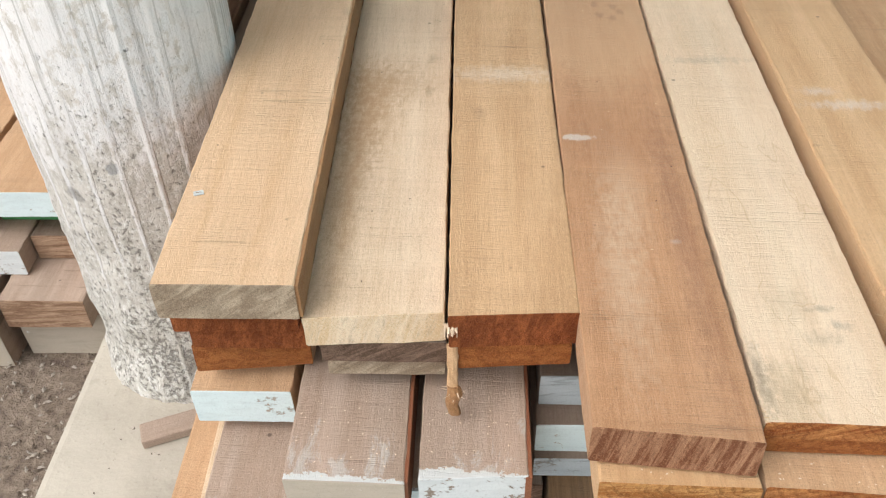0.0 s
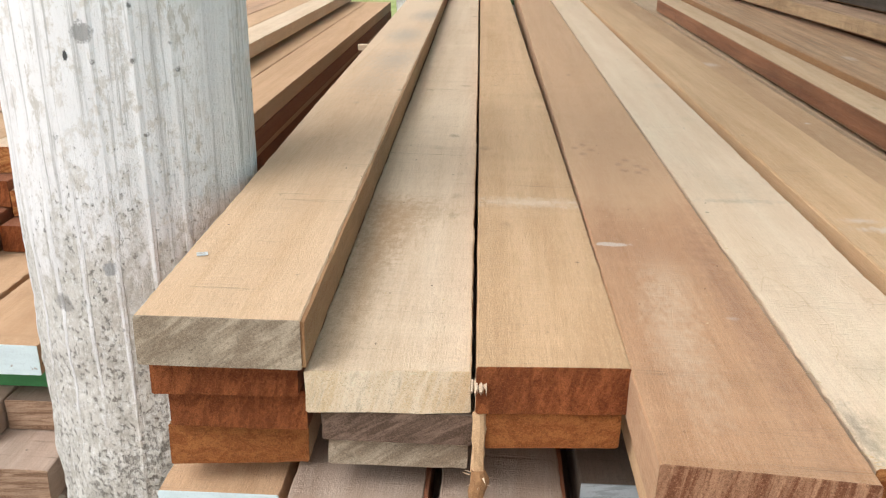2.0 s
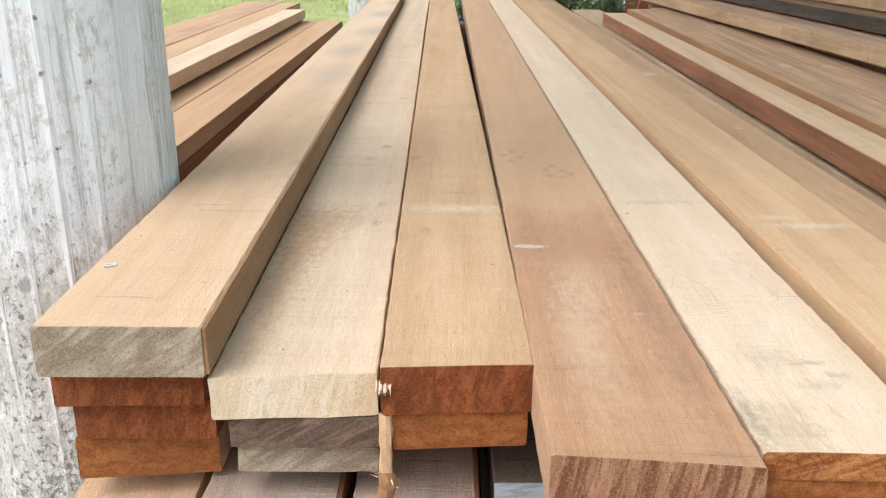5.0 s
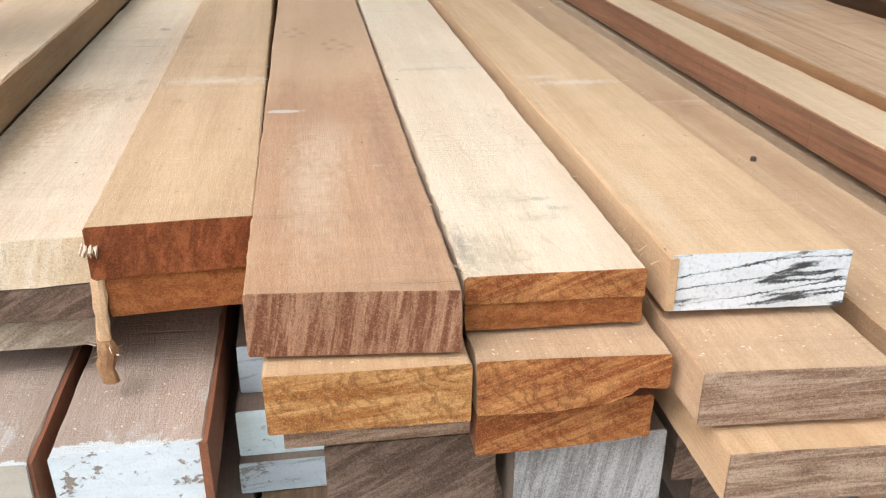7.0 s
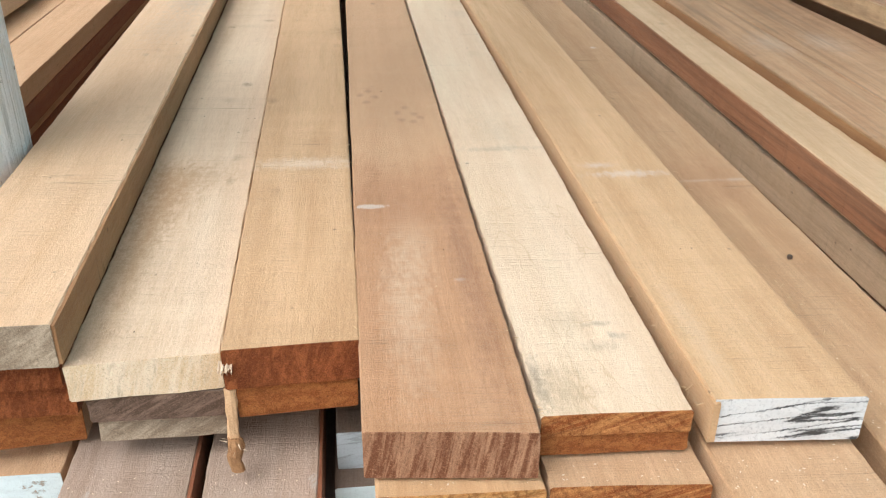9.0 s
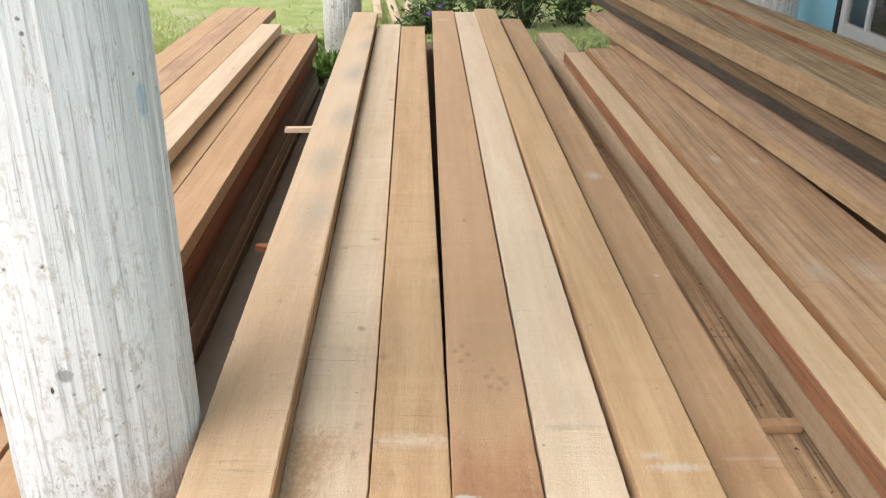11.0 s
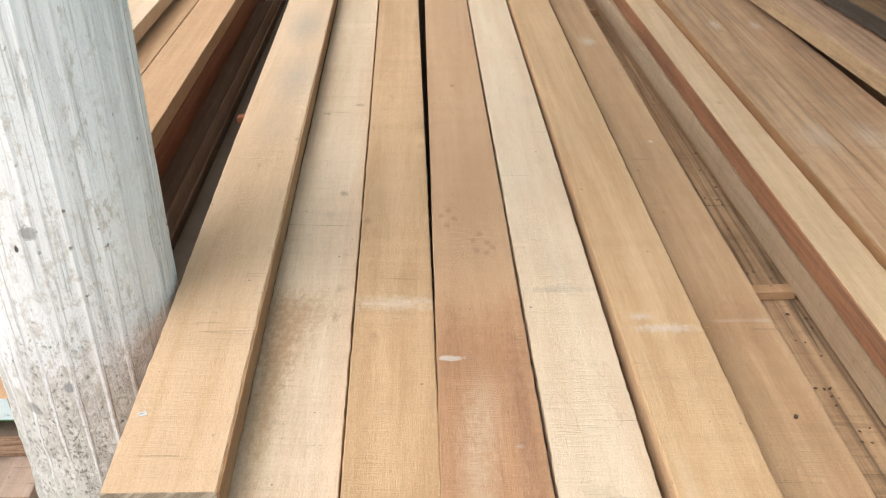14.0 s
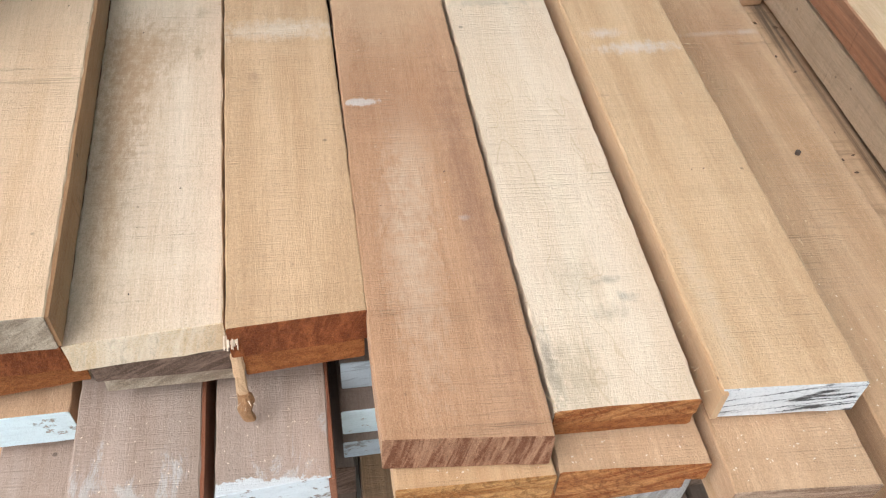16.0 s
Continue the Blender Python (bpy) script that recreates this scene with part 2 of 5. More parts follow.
def end_paint(name, paint, under, wear=0.5, cracks=0.0):
    """An end brushed with paint that has flaked."""
    n = Nodes(name)
    v = n.coord()
    a = n.noise(v, (75, 75, 110), 6, 0.72)
    b = n.noise(v, (14, 14, 14), 3, 0.5)
    fine = n.noise(v, (420, 420, 420), 4, 0.75)
    grime = n.noise(v, (30, 30, 120), 4, 0.6)
    col = n.mix(n.ramp(grime, 0.45, 0.75, 0.0, 0.35), paint, tuple(c * 0.62 for c in paint))
    col = n.mix(n.ramp(fine, 0.52, 0.7, 0.0, 0.25 + 0.4 * cracks), col, tuple(c * 0.45 for c in paint))
    m = n.ramp(n.math("ADD", n.math("MULTIPLY", a, 0.6), n.math("MULTIPLY", b, 0.4)), 0.66 - 0.12 * wear, 0.675 - 0.12 * wear)
    col = n.mix(m, col, under)
    h = n.math("SUBTRACT", n.math("MULTIPLY", fine, 0.5), m)
    if cracks:
        # a few long, jagged, slightly slanting cracks
        xyz = n.add("SeparateXYZ", Vector=v).outputs
        jag = n.math("MULTIPLY", n.math("SUBTRACT", fine, 0.5), 0.006)
        z = n.math("ADD", n.math("ADD", xyz["Z"], n.math("MULTIPLY", xyz["X"], -0.12)), jag)
        at = n.add("CombineXYZ", X=xyz["X"], Y=xyz["Y"], Z=z).outputs[0]
        ck = n.math("ABSOLUTE", n.math("SUBTRACT", n.noise(at, (8, 8, 105), 2, 0.5, 0.2), 0.5))
        ck = n.math("ADD", ck, n.ramp(n.noise(v, (26, 26, 60), 3, 0.6), 0.45, 0.65, 0.0, 0.03))
        crack = n.ramp(ck, 0.034, 0.012, 0.0, cracks)
        col = n.mix(crack, col, (0.02, 0.019, 0.018))
        h = n.math("SUBTRACT", h, crack)
    n.bump(h, 0.7, 0.0015)
    return n.done(col, 0.65)


def plain(name, c, rough=0.7, vary=0.25, scale=9.0, bump=0.3, dist=0.004, metal=0.0):
    n = Nodes(name)
    v = n.coord()
    a = n.noise(v, (scale,) * 3, 5, 0.6)
    b = n.noise(v, (scale * 12,) * 3, 4, 0.6)
    col = n.mix(n.ramp(a, 0.35, 0.7, 0.0, vary), c, tuple(x * 0.55 for x in c))
    col = n.mix(n.ramp(b, 0.5, 0.75, 0.0, vary), col, tuple(x * 0.7 for x in c))
    n.bump(n.math("ADD", a, b), bump, dist)
    return n.done(col, n.ramp(b, 0.3, 0.7, rough - 0.06, rough + 0.1), metal)


# ---- materials ----
CHALK, SOOT, STAIN = (0.66, 0.63, 0.58), (0.07, 0.065, 0.06), (0.3, 0.275, 0.24)
ORANGE = wood("pale_orange_wood", (0.71, 0.515, 0.335), (0.6, 0.41, 0.24), 0.28, marks=(
    (0.04, 2.9, 0.2, 2.0, (0.68, 0.56, 0.42), 0.7), (0.06, 1.02, 0.07, 0.15, STAIN, 0.3), (0.07, 1.3, 0.07, 0.22, STAIN, 0.65), (0.05, 1.72, 0.06, 0.2, STAIN, 0.75), (0.075, 2.22, 0.065, 0.22, STAIN, 0.8),
    (0.05, 2.9, 0.06, 0.25, STAIN, 0.8), (0.07, 3.5, 0.06, 0.2, STAIN, 0.6), (0.06, 4.0, 0.05, 0.14, STAIN, 0.5), (0.11, 0.95, 0.006, 0.012, SOOT, 0.5), (0.05, 0.83, 0.007, 0.012, SOOT, 0.35)))
CREAM = wood("cream_wood", (0.73, 0.588, 0.43), (0.61, 0.465, 0.31), 0.5, marks=((0.03, 0.33, 0.045, 0.13, (0.4, 0.23, 0.11), 0.8), (0.03, 0.4, 0.09, 0.07, (0.4, 0.24, 0.12), 0.7), (0.02, 0.2, 0.03, 0.22, (0.33, 0.2, 0.1), 0.7), (0.085, 0.785, 0.012, 0.014, (0.22, 0.14, 0.08), 0.8), (0.02, 1.18, 0.01, 0.012, (0.22, 0.14, 0.08), 0.8), (0.09, 1.23, 0.012, 0.012, (0.22, 0.14, 0.08), 0.8), (0.08, 2.6, 0.014, 0.02, (0.22, 0.14, 0.08), 0.7), (0.1, 0.46, 0.008, 0.014, (0.3, 0.2, 0.11), 0.6), (0.1, 0.38, 0.007, 0.012, (0.3, 0.2, 0.11), 0.6)))
TAN = wood("tan_wood", (0.62, 0.415, 0.235), (0.48, 0.3, 0.15), 0.45, marks=((0.06, 0.41, 0.09, 0.024, (0.7, 0.58, 0.44), 0.8), (0.1, 1.1, 0.03, 0.08, (0.3, 0.19, 0.09), 0.5)))
RUST = wood("red_brown_wood", (0.53, 0.31, 0.17), (0.37, 0.19, 0.088), 0.5, blotch=0.35, marks=(
    (0.06, 3.02, 0.3, 2.55, (0.6, 0.4, 0.235), 0.5, 0.97, 0.02), (0.02, 0.4, 0.02, 0.007, CHALK, 1.0, 0.7), (0.045, 0.18, 0.03, 0.16, (0.62, 0.46, 0.32), 0.55), (0.06, 0.3, 0.03, 0.12, (0.62, 0.46, 0.32), 0.4), (0.1, 0.225, 0.007, 0.004, CHALK, 0.45), (0.11, 0.25, 0.02, 0.3, (0.17, 0.06, 0.035), 0.5),
    (0.06, 0.4, 0.12, 0.09, (0.3, 0.125, 0.055), 0.45), (0.06, 1.46, 0.006, 0.012, (0.1, 0.05, 0.03), 0.8), (0.018, 0.810, 0.007, 0.011, (0.2, 0.1, 0.055), 0.45, 0.4, 0.6), (0.030, 0.830, 0.007, 0.011, (0.2, 0.1, 0.055), 0.45, 0.4, 0.6), (0.040, 0.800, 0.007, 0.011, (0.2, 0.1, 0.055), 0.45, 0.4, 0.6), (0.026, 0.775, 0.007, 0.011, (0.2, 0.1, 0.055), 0.45, 0.4, 0.6), (0.070, 0.720, 0.007, 0.011, (0.2, 0.1, 0.055), 0.45, 0.4, 0.6), (0.082, 0.745, 0.007, 0.011, (0.2, 0.1, 0.055), 0.45, 0.4, 0.6), (0.094, 0.715, 0.007, 0.011, (0.2, 0.1, 0.055), 0.45, 0.4, 0.6), (0.074, 0.690, 0.007, 0.011, (0.2, 0.1, 0.055), 0.45, 0.4, 0.6), (0.090, 0.680, 0.007, 0.011, (0.2, 0.1, 0.055), 0.45, 0.4, 0.6), (0.102, 0.700, 0.007, 0.011, (0.2, 0.1, 0.055), 0.45, 0.4, 0.6), (0.06, 4.55, 0.06, 0.06, CHALK, 0.45)))
PALE = wood("pale_yellow_wood", (0.75, 0.605, 0.445), (0.67, 0.515, 0.35), 0.22, grain=0.8, marks=(
    (0.006, 0.045, 0.011, 0.045, SOOT, 0.6), (0.07, 0.09, 0.02, 0.012, (0.22, 0.17, 0.11), 0.4), (0.05, 0.13, 0.03, 0.03, (0.3, 0.21, 0.12), 0.3), (0.06, 0.56, 0.07, 0.012, (0.3, 0.25, 0.19), 0.5), (0.07, 0.62, 0.07, 0.09, (0.42, 0.33, 0.22), 0.35), (0.09, 1.03, 0.02, 0.03, (0.5, 0.4, 0.25), 0.4), (0.1, 1.35, 0.03, 0.05, STAIN, 0.25), (0.088, 0.105, 0.012, 0.007, SOOT, 0.6), (0.075, 0.125, 0.016, 0.006, (0.2, 0.15, 0.1), 0.6), (0.025, 0.03, 0.03, 0.05, (0.33, 0.25, 0.15), 0.6)), outline=(0.06, 0.2, 0.07, 0.33, (0.42, 0.26, 0.12)))
HONEY = wood("honey_wood", (0.62, 0.42, 0.235), (0.49, 0.31, 0.155), 0.3, grain=1.3, marks=((0.065, 0.45, 0.06, 0.014, CHALK, 0.6), (0.035, 0.48, 0.025, 0.012, CHALK, 0.5), (0.1, 0.06, 0.05, 0.14, (0.36, 0.17, 0.06), 0.25), (0.02, 0.1, 0.014, 0.14, (0.62, 0.46, 0.3), 0.5)))
DUSTY = wood("dusty_brown_wood", (0.54, 0.345, 0.19), (0.4, 0.235, 0.115), 0.42, blotch=0.35, marks=((0.05, 0.62, 0.05, 0.006, CHALK, 0.4), (0.1, 0.62, 0.02, 0.008, CHALK, 0.4), (0.06, 0.62, 0.08, 0.12, (0.3, 0.12, 0.05), 0.45), (0.055, 2.0, 0.03, 0.05, CHALK, 0.55), (0.08, 1.3, 0.008, 0.01, CHALK, 0.7)))
OCHRE = wood("ochre_wood", (0.62, 0.405, 0.215), (0.49, 0.29, 0.135), 0.15, grain=1.2)
# brown wood; dark enough to hold the shade on the pale orange plank's side
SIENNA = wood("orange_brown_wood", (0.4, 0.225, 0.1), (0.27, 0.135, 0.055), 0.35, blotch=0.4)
SAND = wood("sand_wood", (0.59, 0.385, 0.225), (0.45, 0.28, 0.145), 0.42)
BRICK = wood("brick_red_wood", (0.3, 0.115, 0.05), (0.19, 0.06, 0.025), 0.2)
GREYW = wood("weathered_grey_wood", (0.48, 0.365, 0.285), (0.32, 0.23, 0.17), 0.45, grey=0.35)
GREYP = wood("weathered_grey_wood_with_paint", (0.48, 0.37, 0.29), (0.34, 0.245, 0.18), 0.22, grey=0.35, paint=((0.6, 0.62, 0.61), 0.007))
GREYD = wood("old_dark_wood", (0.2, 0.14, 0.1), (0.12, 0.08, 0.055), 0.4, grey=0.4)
MOULD = wood("mouldy_brown_wood", (0.6, 0.42, 0.25), (0.42, 0.265, 0.14), 0.5, grain=1.4, blotch=0.4, weather=0.68)
BLACK = wood("sooty_brown_wood", (0.1, 0.082, 0.062), (0.032, 0.027, 0.022), 0.3, grain=1.6, blotch=0.6, weather=0.5)
UMBER = wood("dark_umber_wood", (0.3, 0.185, 0.09), (0.17, 0.1, 0.048), 0.4, grain=1.4, blotch=0.4, weather=0.55)
SPLIT = wood("split_cream_wood", (0.7, 0.53, 0.345), (0.55, 0.375, 0.205), 0.35, blotch=0.3, marks=((0.07, 1.35, 0.03, 0.05, (0.36, 0.22, 0.09), 0.7), (0.06, 2.1, 0.03, 0.07, (0.36, 0.22, 0.09), 0.7), (0.03, 3.0, 0.03, 0.2, (0.42, 0.28, 0.13), 0.5), (0.08, 0.8, 0.02, 0.5, (0.5, 0.33, 0.15), 0.6)))
LEDGE = wood("mottled_grey_cream_wood", (0.62, 0.47, 0.31), (0.46, 0.33, 0.2), 0.6, blotch=0.4, weather=0.15)
HEART = wood("red_heartwood", (0.45, 0.215, 0.105), (0.3, 0.12, 0.052), 0.3, blotch=0.45, weather=0.4)
PINK = wood("dusty_pink_wood", (0.57, 0.36, 0.225), (0.41, 0.235, 0.14), 0.35, blotch=0.4, weather=0.45)
TICK = wood("ticked_tan_wood", (0.58, 0.42, 0.24), (0.42, 0.28, 0.15), 0.9, grain=1.3, blotch=0.4, weather=0.25)
DUN = wood("dun_red_wood", (0.56, 0.36, 0.205), (0.43, 0.25, 0.13), 0.4, grain=1.3, blotch=0.5, weather=0.4, marks=((0.05, 2.1, 0.02, 0.05, CHALK, 0.6), (0.06, 1.3, 0.06, 0.1, CHALK, 0.25), (0.05, 3.2, 0.02, 0.04, (0.06, 0.035, 0.025), 0.8)))
BARK = plain("brown_bark", (0.13, 0.095, 0.065), 0.9, 0.6, 7.0, 1.0, 0.02)

E_RED = end_wood("red_end_grain", (0.35, 0.11, 0.034), (0.19, 0.05, 0.015), 1.35, (120, 40), 0.4)
E_RUST = end_wood("rust_end_grain", (0.42, 0.155, 0.046), (0.27, 0.085, 0.023), 0.1, (110, 70), 0.3)
E_STRIPE = end_wood("striped_red_end_grain", (0.5, 0.265, 0.15), (0.2, 0.075, 0.034), 1.4, (120, 12), 0.12)
E_CREAM = end_wood("cream_end_grain", (0.77, 0.62, 0.45), (0.66, 0.48, 0.29), 1.3, (48, 7), 0.12, relief=0.3)
E_GREY = end_wood("grey_end_grain", (0.54, 0.43, 0.31), (0.32, 0.24, 0.165), 0.6, (90, 18), 0.45)
E_ORANGE = end_wood("orange_end_grain", (0.6, 0.265, 0.088), (0.29, 0.08, 0.02), 0.35, (120, 12), 0.3, rings=0.5)
E_OCHRE = end_wood("ochre_end_grain", (0.66, 0.345, 0.125), (0.37, 0.135, 0.034), 0.12, (110, 14), 0.25, rings=0.6)
E_ASH = end_wood("ashen_end_grain", (0.52, 0.49, 0.46), (0.26, 0.235, 0.215), 1.42, (150, 10), 0.2)
E_DULL = end_wood("dull_brown_end_grain", (0.52, 0.35, 0.235), (0.24, 0.135, 0.08), 0.05, (130, 12), 0.25)
E_DARK = end_wood("dark_end_grain", (0.27, 0.175, 0.125), (0.12, 0.075, 0.05), 0.5, (140, 20), 0.4)
P_WHITE = end_paint("flaked_white_paint", (0.66, 0.69, 0.69), (0.27, 0.21, 0.16), 0.55)
P_CRACK = end_paint("cracked_white_paint", (0.66, 0.65, 0.63), (0.4, 0.37, 0.33), 0.3, 0.95)
P_BLUE = end_paint("pale_blue_paint", (0.67, 0.78, 0.79), (0.4, 0.36, 0.3), 0.3)
P_GREY = end_paint("grey_blue_paint", (0.5, 0.55, 0.57), (0.3, 0.28, 0.25), 0.3, 0.3)
P_BEIGE = end_paint("worn_beige_paint", (0.47, 0.41, 0.33), (0.66, 0.67, 0.66), 0.5)
P_GREEN = end_paint("green_paint", (0.08, 0.3, 0.1), (0.2, 0.16, 0.1), 0.3)

# ---- building tools ----
def link_mesh(name, bm, mat, parent=None, label="", smooth=False):
    me = bpy.data.meshes.new(name)
    bmesh.ops.recalc_face_normals(bm, faces=bm.faces[:])
    bm.to_mesh(me)
    bm.free()
    for m in mat if isinstance(mat, (list, tuple)) else (mat,):
        me.materials.append(m)
    if smooth:
        me.polygons.foreach_set("use_smooth", [True] * len(me.polygons))
    ob = new(name, me)
    ob.parent = parent
    if label:
        ob["label"] = label
    return ob


def part(name, bm, mat, parent, label="", smooth=False):
    return link_mesh(name, bm, mat, parent, label, smooth)


def box_into(bm, x0, x1, y0, y1, z0, z1, bevel=0.0, m=None):
    made = bmesh.ops.create_cube(bm, size=1)["verts"]
    for v in made:
        v.co = Vector((x0 + (v.co.x + 0.5) * (x1 - x0), y0 + (v.co.y + 0.5) * (y1 - y0), z0 + (v.co.z + 0.5) * (z1 - z0)))
    if bevel:
        es = list({e for v in made for e in v.link_edges})
        made = [v for f in bmesh.ops.bevel(bm, geom=es, offset=bevel, segments=2, affect="EDGES", profile=0.6)["faces"] for v in f.verts]
    if m:
        bmesh.ops.transform(bm, matrix=m, verts=list(set(made)))
    return bm


def box(x0, x1, y0, y1, z0, z1, bevel=0.0):
    return box_into(bmesh.new(), x0, x1, y0, y1, z0, z1, bevel)


def thing(name, at=(0, 0, 0)):
    ob = new(name)
    ob.location = at
    ob.empty_display_size = 0.05
    return ob


def stations(length):
    ys, y, step = [], 0.0, 0.012
    while y < length - 0.1:
        ys.append(y)
        y += step
        if y > 1.2:
            step = min(step * 1.2, 0.3)
    return ys + [length]


def plank(name, x, y, z, w, th, length, mat, end, dx=0.0, dz=0.0, skew=0.0, chip=0.0, rag=1.0, round_edge=0.0014, end_name="end_grain", label="", end_label="", group="stacked planks", far_end=None, flare=0.0):
    """A sawn plank with its near top left corner at x, y, z; it drifts by dx and dz and widens by flare on its way to the far end. The sawn end is a part."""
    seed = random.uniform(0, 90)
    c = round_edge
    prof = [(0, -c), (c, 0), (w * 0.34, 0), (w * 0.67, 0), (w - c, 0), (w, -c), (w, -th * 0.5), (w, -th + c), (w - c, -th), (w * 0.95, -th), (w * 0.9, -th), (w * 0.85, -th), (w * 0.8, -th), (w * 0.75, -th), (w * 0.7, -th), (w * 0.65, -th), (w * 0.4, -th), (c, -th), (0, -th + c), (0, -th * 0.5)]
    loops = []
    for s in stations(length):
        f = s / length
        loop = []
        for k, (px, pz) in enumerate(prof):
            arris = (0.0006 if k in (0, 1, 4, 5) else 0.0003) * (1.0 if s < 1.2 else 0.35)
            j = noise.noise((s * 9, k * 3.1, seed)) * 0.0006 + random.uniform(-1, 1) * arris * rag
            i = noise.noise((s * 9, k * 3.1, seed + 31)) * 0.0008 + (random.uniform(-1, 0.3) * arris * 0.7 * rag if k not in (2, 3) else 0.0)
            sway = noise.noise((s * 0.7, 0, seed)) * 0.0022 * min(1, s)
            yy = s + (skew * (px / w - 0.5) + noise.noise((px * 60, pz * 60, seed)) * 0.0007 * rag) * max(0.0, 1 - s / 0.1)
            if chip and px > w * 0.55 and pz < -th * 0.8 and s < 0.09:
                i += chip * th * (1 - s / 0.09) * max(0.0, min(0.42, (px / w - 0.62) * 1.7) + random.uniform(-0.1, 0.1))
            loop.append(Vector((px * (1 + flare * f) + dx * f + j + sway, yy, pz + dz * f + i * 0.7)))
        loops.append(loop)
    bm = bmesh.new()
    rings = [[bm.verts.new(p) for p in loop] for loop in loops]
    for a, b in zip(rings, rings[1:]):
        for k in range(len(prof)):
            bm.faces.new((a[k], a[k - 1], b[k - 1], b[k]))
    bm.faces.new(rings[-1])
    ob = link_mesh(name, bm, mat)
    ob.location = (x, y, z)
    # the end: a thin skin with a ragged rim
    bm = bmesh.new()
    mid = sum(loops[0], Vector()) / len(prof)
    back = [bm.verts.new(mid + (p - mid) * 0.985 + Vector((0, 0.004, 0))) for p in loops[0]]
    rim = [bm.verts.new(p + Vector((0, -0.0012, 0))) for p in loops[0]]
    inner = [bm.verts.new(mid + (p - mid) * 0.72 + Vector((0, -0.0012 + random.uniform(-0.0001, 0.0001), 0))) for p in loops[0]]
    core = [bm.verts.new(mid + (p - mid) * 0.36 + Vector((0, -0.0012 + random.uniform(-0.0001, 0.0001), 0))) for p in loops[0]]
    hub = bm.verts.new(mid + Vector((0, -0.0012, 0)))
    for a, b in ((back, rim), (rim, inner), (inner, core)):
        for k in range(len(prof)):
            bm.faces.new((a[k], a[k - 1], b[k - 1], b[k]))
    for k in range(len(prof)):
        bm.faces.new((core[k], core[k - 1], hub))
    part(end_name, bm, end, ob, end_label)
    if far_end:
        bm = bmesh.new()
        a = [bm.verts.new(p + Vector((0, -0.004, 0))) for p in loops[-1]]
        b = [bm.verts.new(p + Vector((0, 0.0012, 0))) for p in loops[-1]]
        for k in range(len(prof)):
            bm.faces.new((a[k], a[k - 1], b[k - 1], b[k]))
        bm.faces.new(b)
        part("far_end", bm, far_end, ob)
    return tagged(ob, label or "sawn wooden plank lying in the stack", "plank", group)


# ---- ground and floor ----
def ground_mat():
    n = Nodes("grass_and_soil")
    v = n.coord(False)
    sep = n.add("SeparateXYZ", Vector=v).outputs
    a = n.noise(v, (0.35, 0.35, 0.35), 5, 0.6)
    b = n.noise(v, (3, 3, 3), 6, 0.65)
    c = n.noise(v, (60, 60, 60), 5, 0.7)
    grass = n.mix(n.ramp(b, 0.35, 0.65), (0.27, 0.33, 0.09), (0.44, 0.47, 0.2))
    dirt = n.mix(n.ramp(c, 0.35, 0.65), (0.14, 0.1, 0.075), (0.29, 0.23, 0.175))
    dry = n.mix(n.ramp(c, 0.35, 0.65), (0.4, 0.37, 0.25), (0.54, 0.49, 0.37))
    col = n.mix(n.ramp(n.math("ADD", a, n.math("MULTIPLY", b, 0.4)), 0.7, 0.82, 0.0, 0.8), grass, dry)
    near = n.math("ADD", sep["Y"], n.math("MULTIPLY", b, 2.0))
    col = n.mix(n.ramp(near, 7.2, 6.4), col, dirt)
    n.bump(n.math("ADD", b, n.math("MULTIPLY", c, 0.6)), 0.8, 0.03)
    return n.done(col, 0.95)


bm = bmesh.new()
bmesh.ops.create_grid(bm, x_segments=90, y_segments=90, size=1)
for v in bm.verts:
    u, t = v.co.x, v.co.y
    v.co = Vector((60 * u * abs(u) * 1.6, 8 + 75 * t * abs(t) * 1.6, 0))
    far = 1.0 if v.co.y > 6.8 else 0.0
    v.co.z = -0.11 + 0.1 * far + (noise.noise(v.co * 0.4) * 0.05 * far) + noise.noise(v.co * 3) * 0.008
tagged(link_mesh("ground", bm, ground_mat(), smooth=True), "uneven lawn with bare brown soil near the porch", "ground", kind="structure")


def floor_mat():
    n = Nodes("stained_shaded_concrete")
    v = n.coord(False)
    a = n.noise(v, (4, 4, 4), 6, 0.65)
    b = n.noise(v, (120, 120, 120), 4, 0.65)
    s = n.noise(v, (18, 18, 18), 5, 0.6)
    col = n.mix(n.ramp(a, 0.35, 0.68), (0.52, 0.47, 0.39), (0.36, 0.32, 0.26))
    col = n.mix(n.ramp(s, 0.6, 0.75, 0.0, 0.5), col, (0.24, 0.2, 0.16))
    col = n.mix(n.ramp(b, 0.62, 0.75, 0.0, 0.5), col, (0.15, 0.12, 0.1))
    # past y 1.3, dirt and the shade between the stacks are painted dark brown
    y = n.math("ADD", n.add("SeparateXYZ", Vector=v).outputs["Y"], n.math("MULTIPLY", s, 0.6))
    col = n.mix(n.ramp(y, 1.3, 1.7, 0.0, 0.85), col, n.mix(s, (0.13, 0.1, 0.07), (0.07, 0.052, 0.04)))
    n.bump(n.math("ADD", a, n.math("MULTIPLY", b, 0.4)), 0.5, 0.006)
    return n.done(col, 0.85)


bm = box(-0.565, 2.36, -0.9, 6.55, -0.3, 0.0, 0.012)
tagged(link_mesh("floor", bm, floor_mat()), "worn pale concrete porch floor with stains and painted shade between the stacks", "floor", kind="structure")


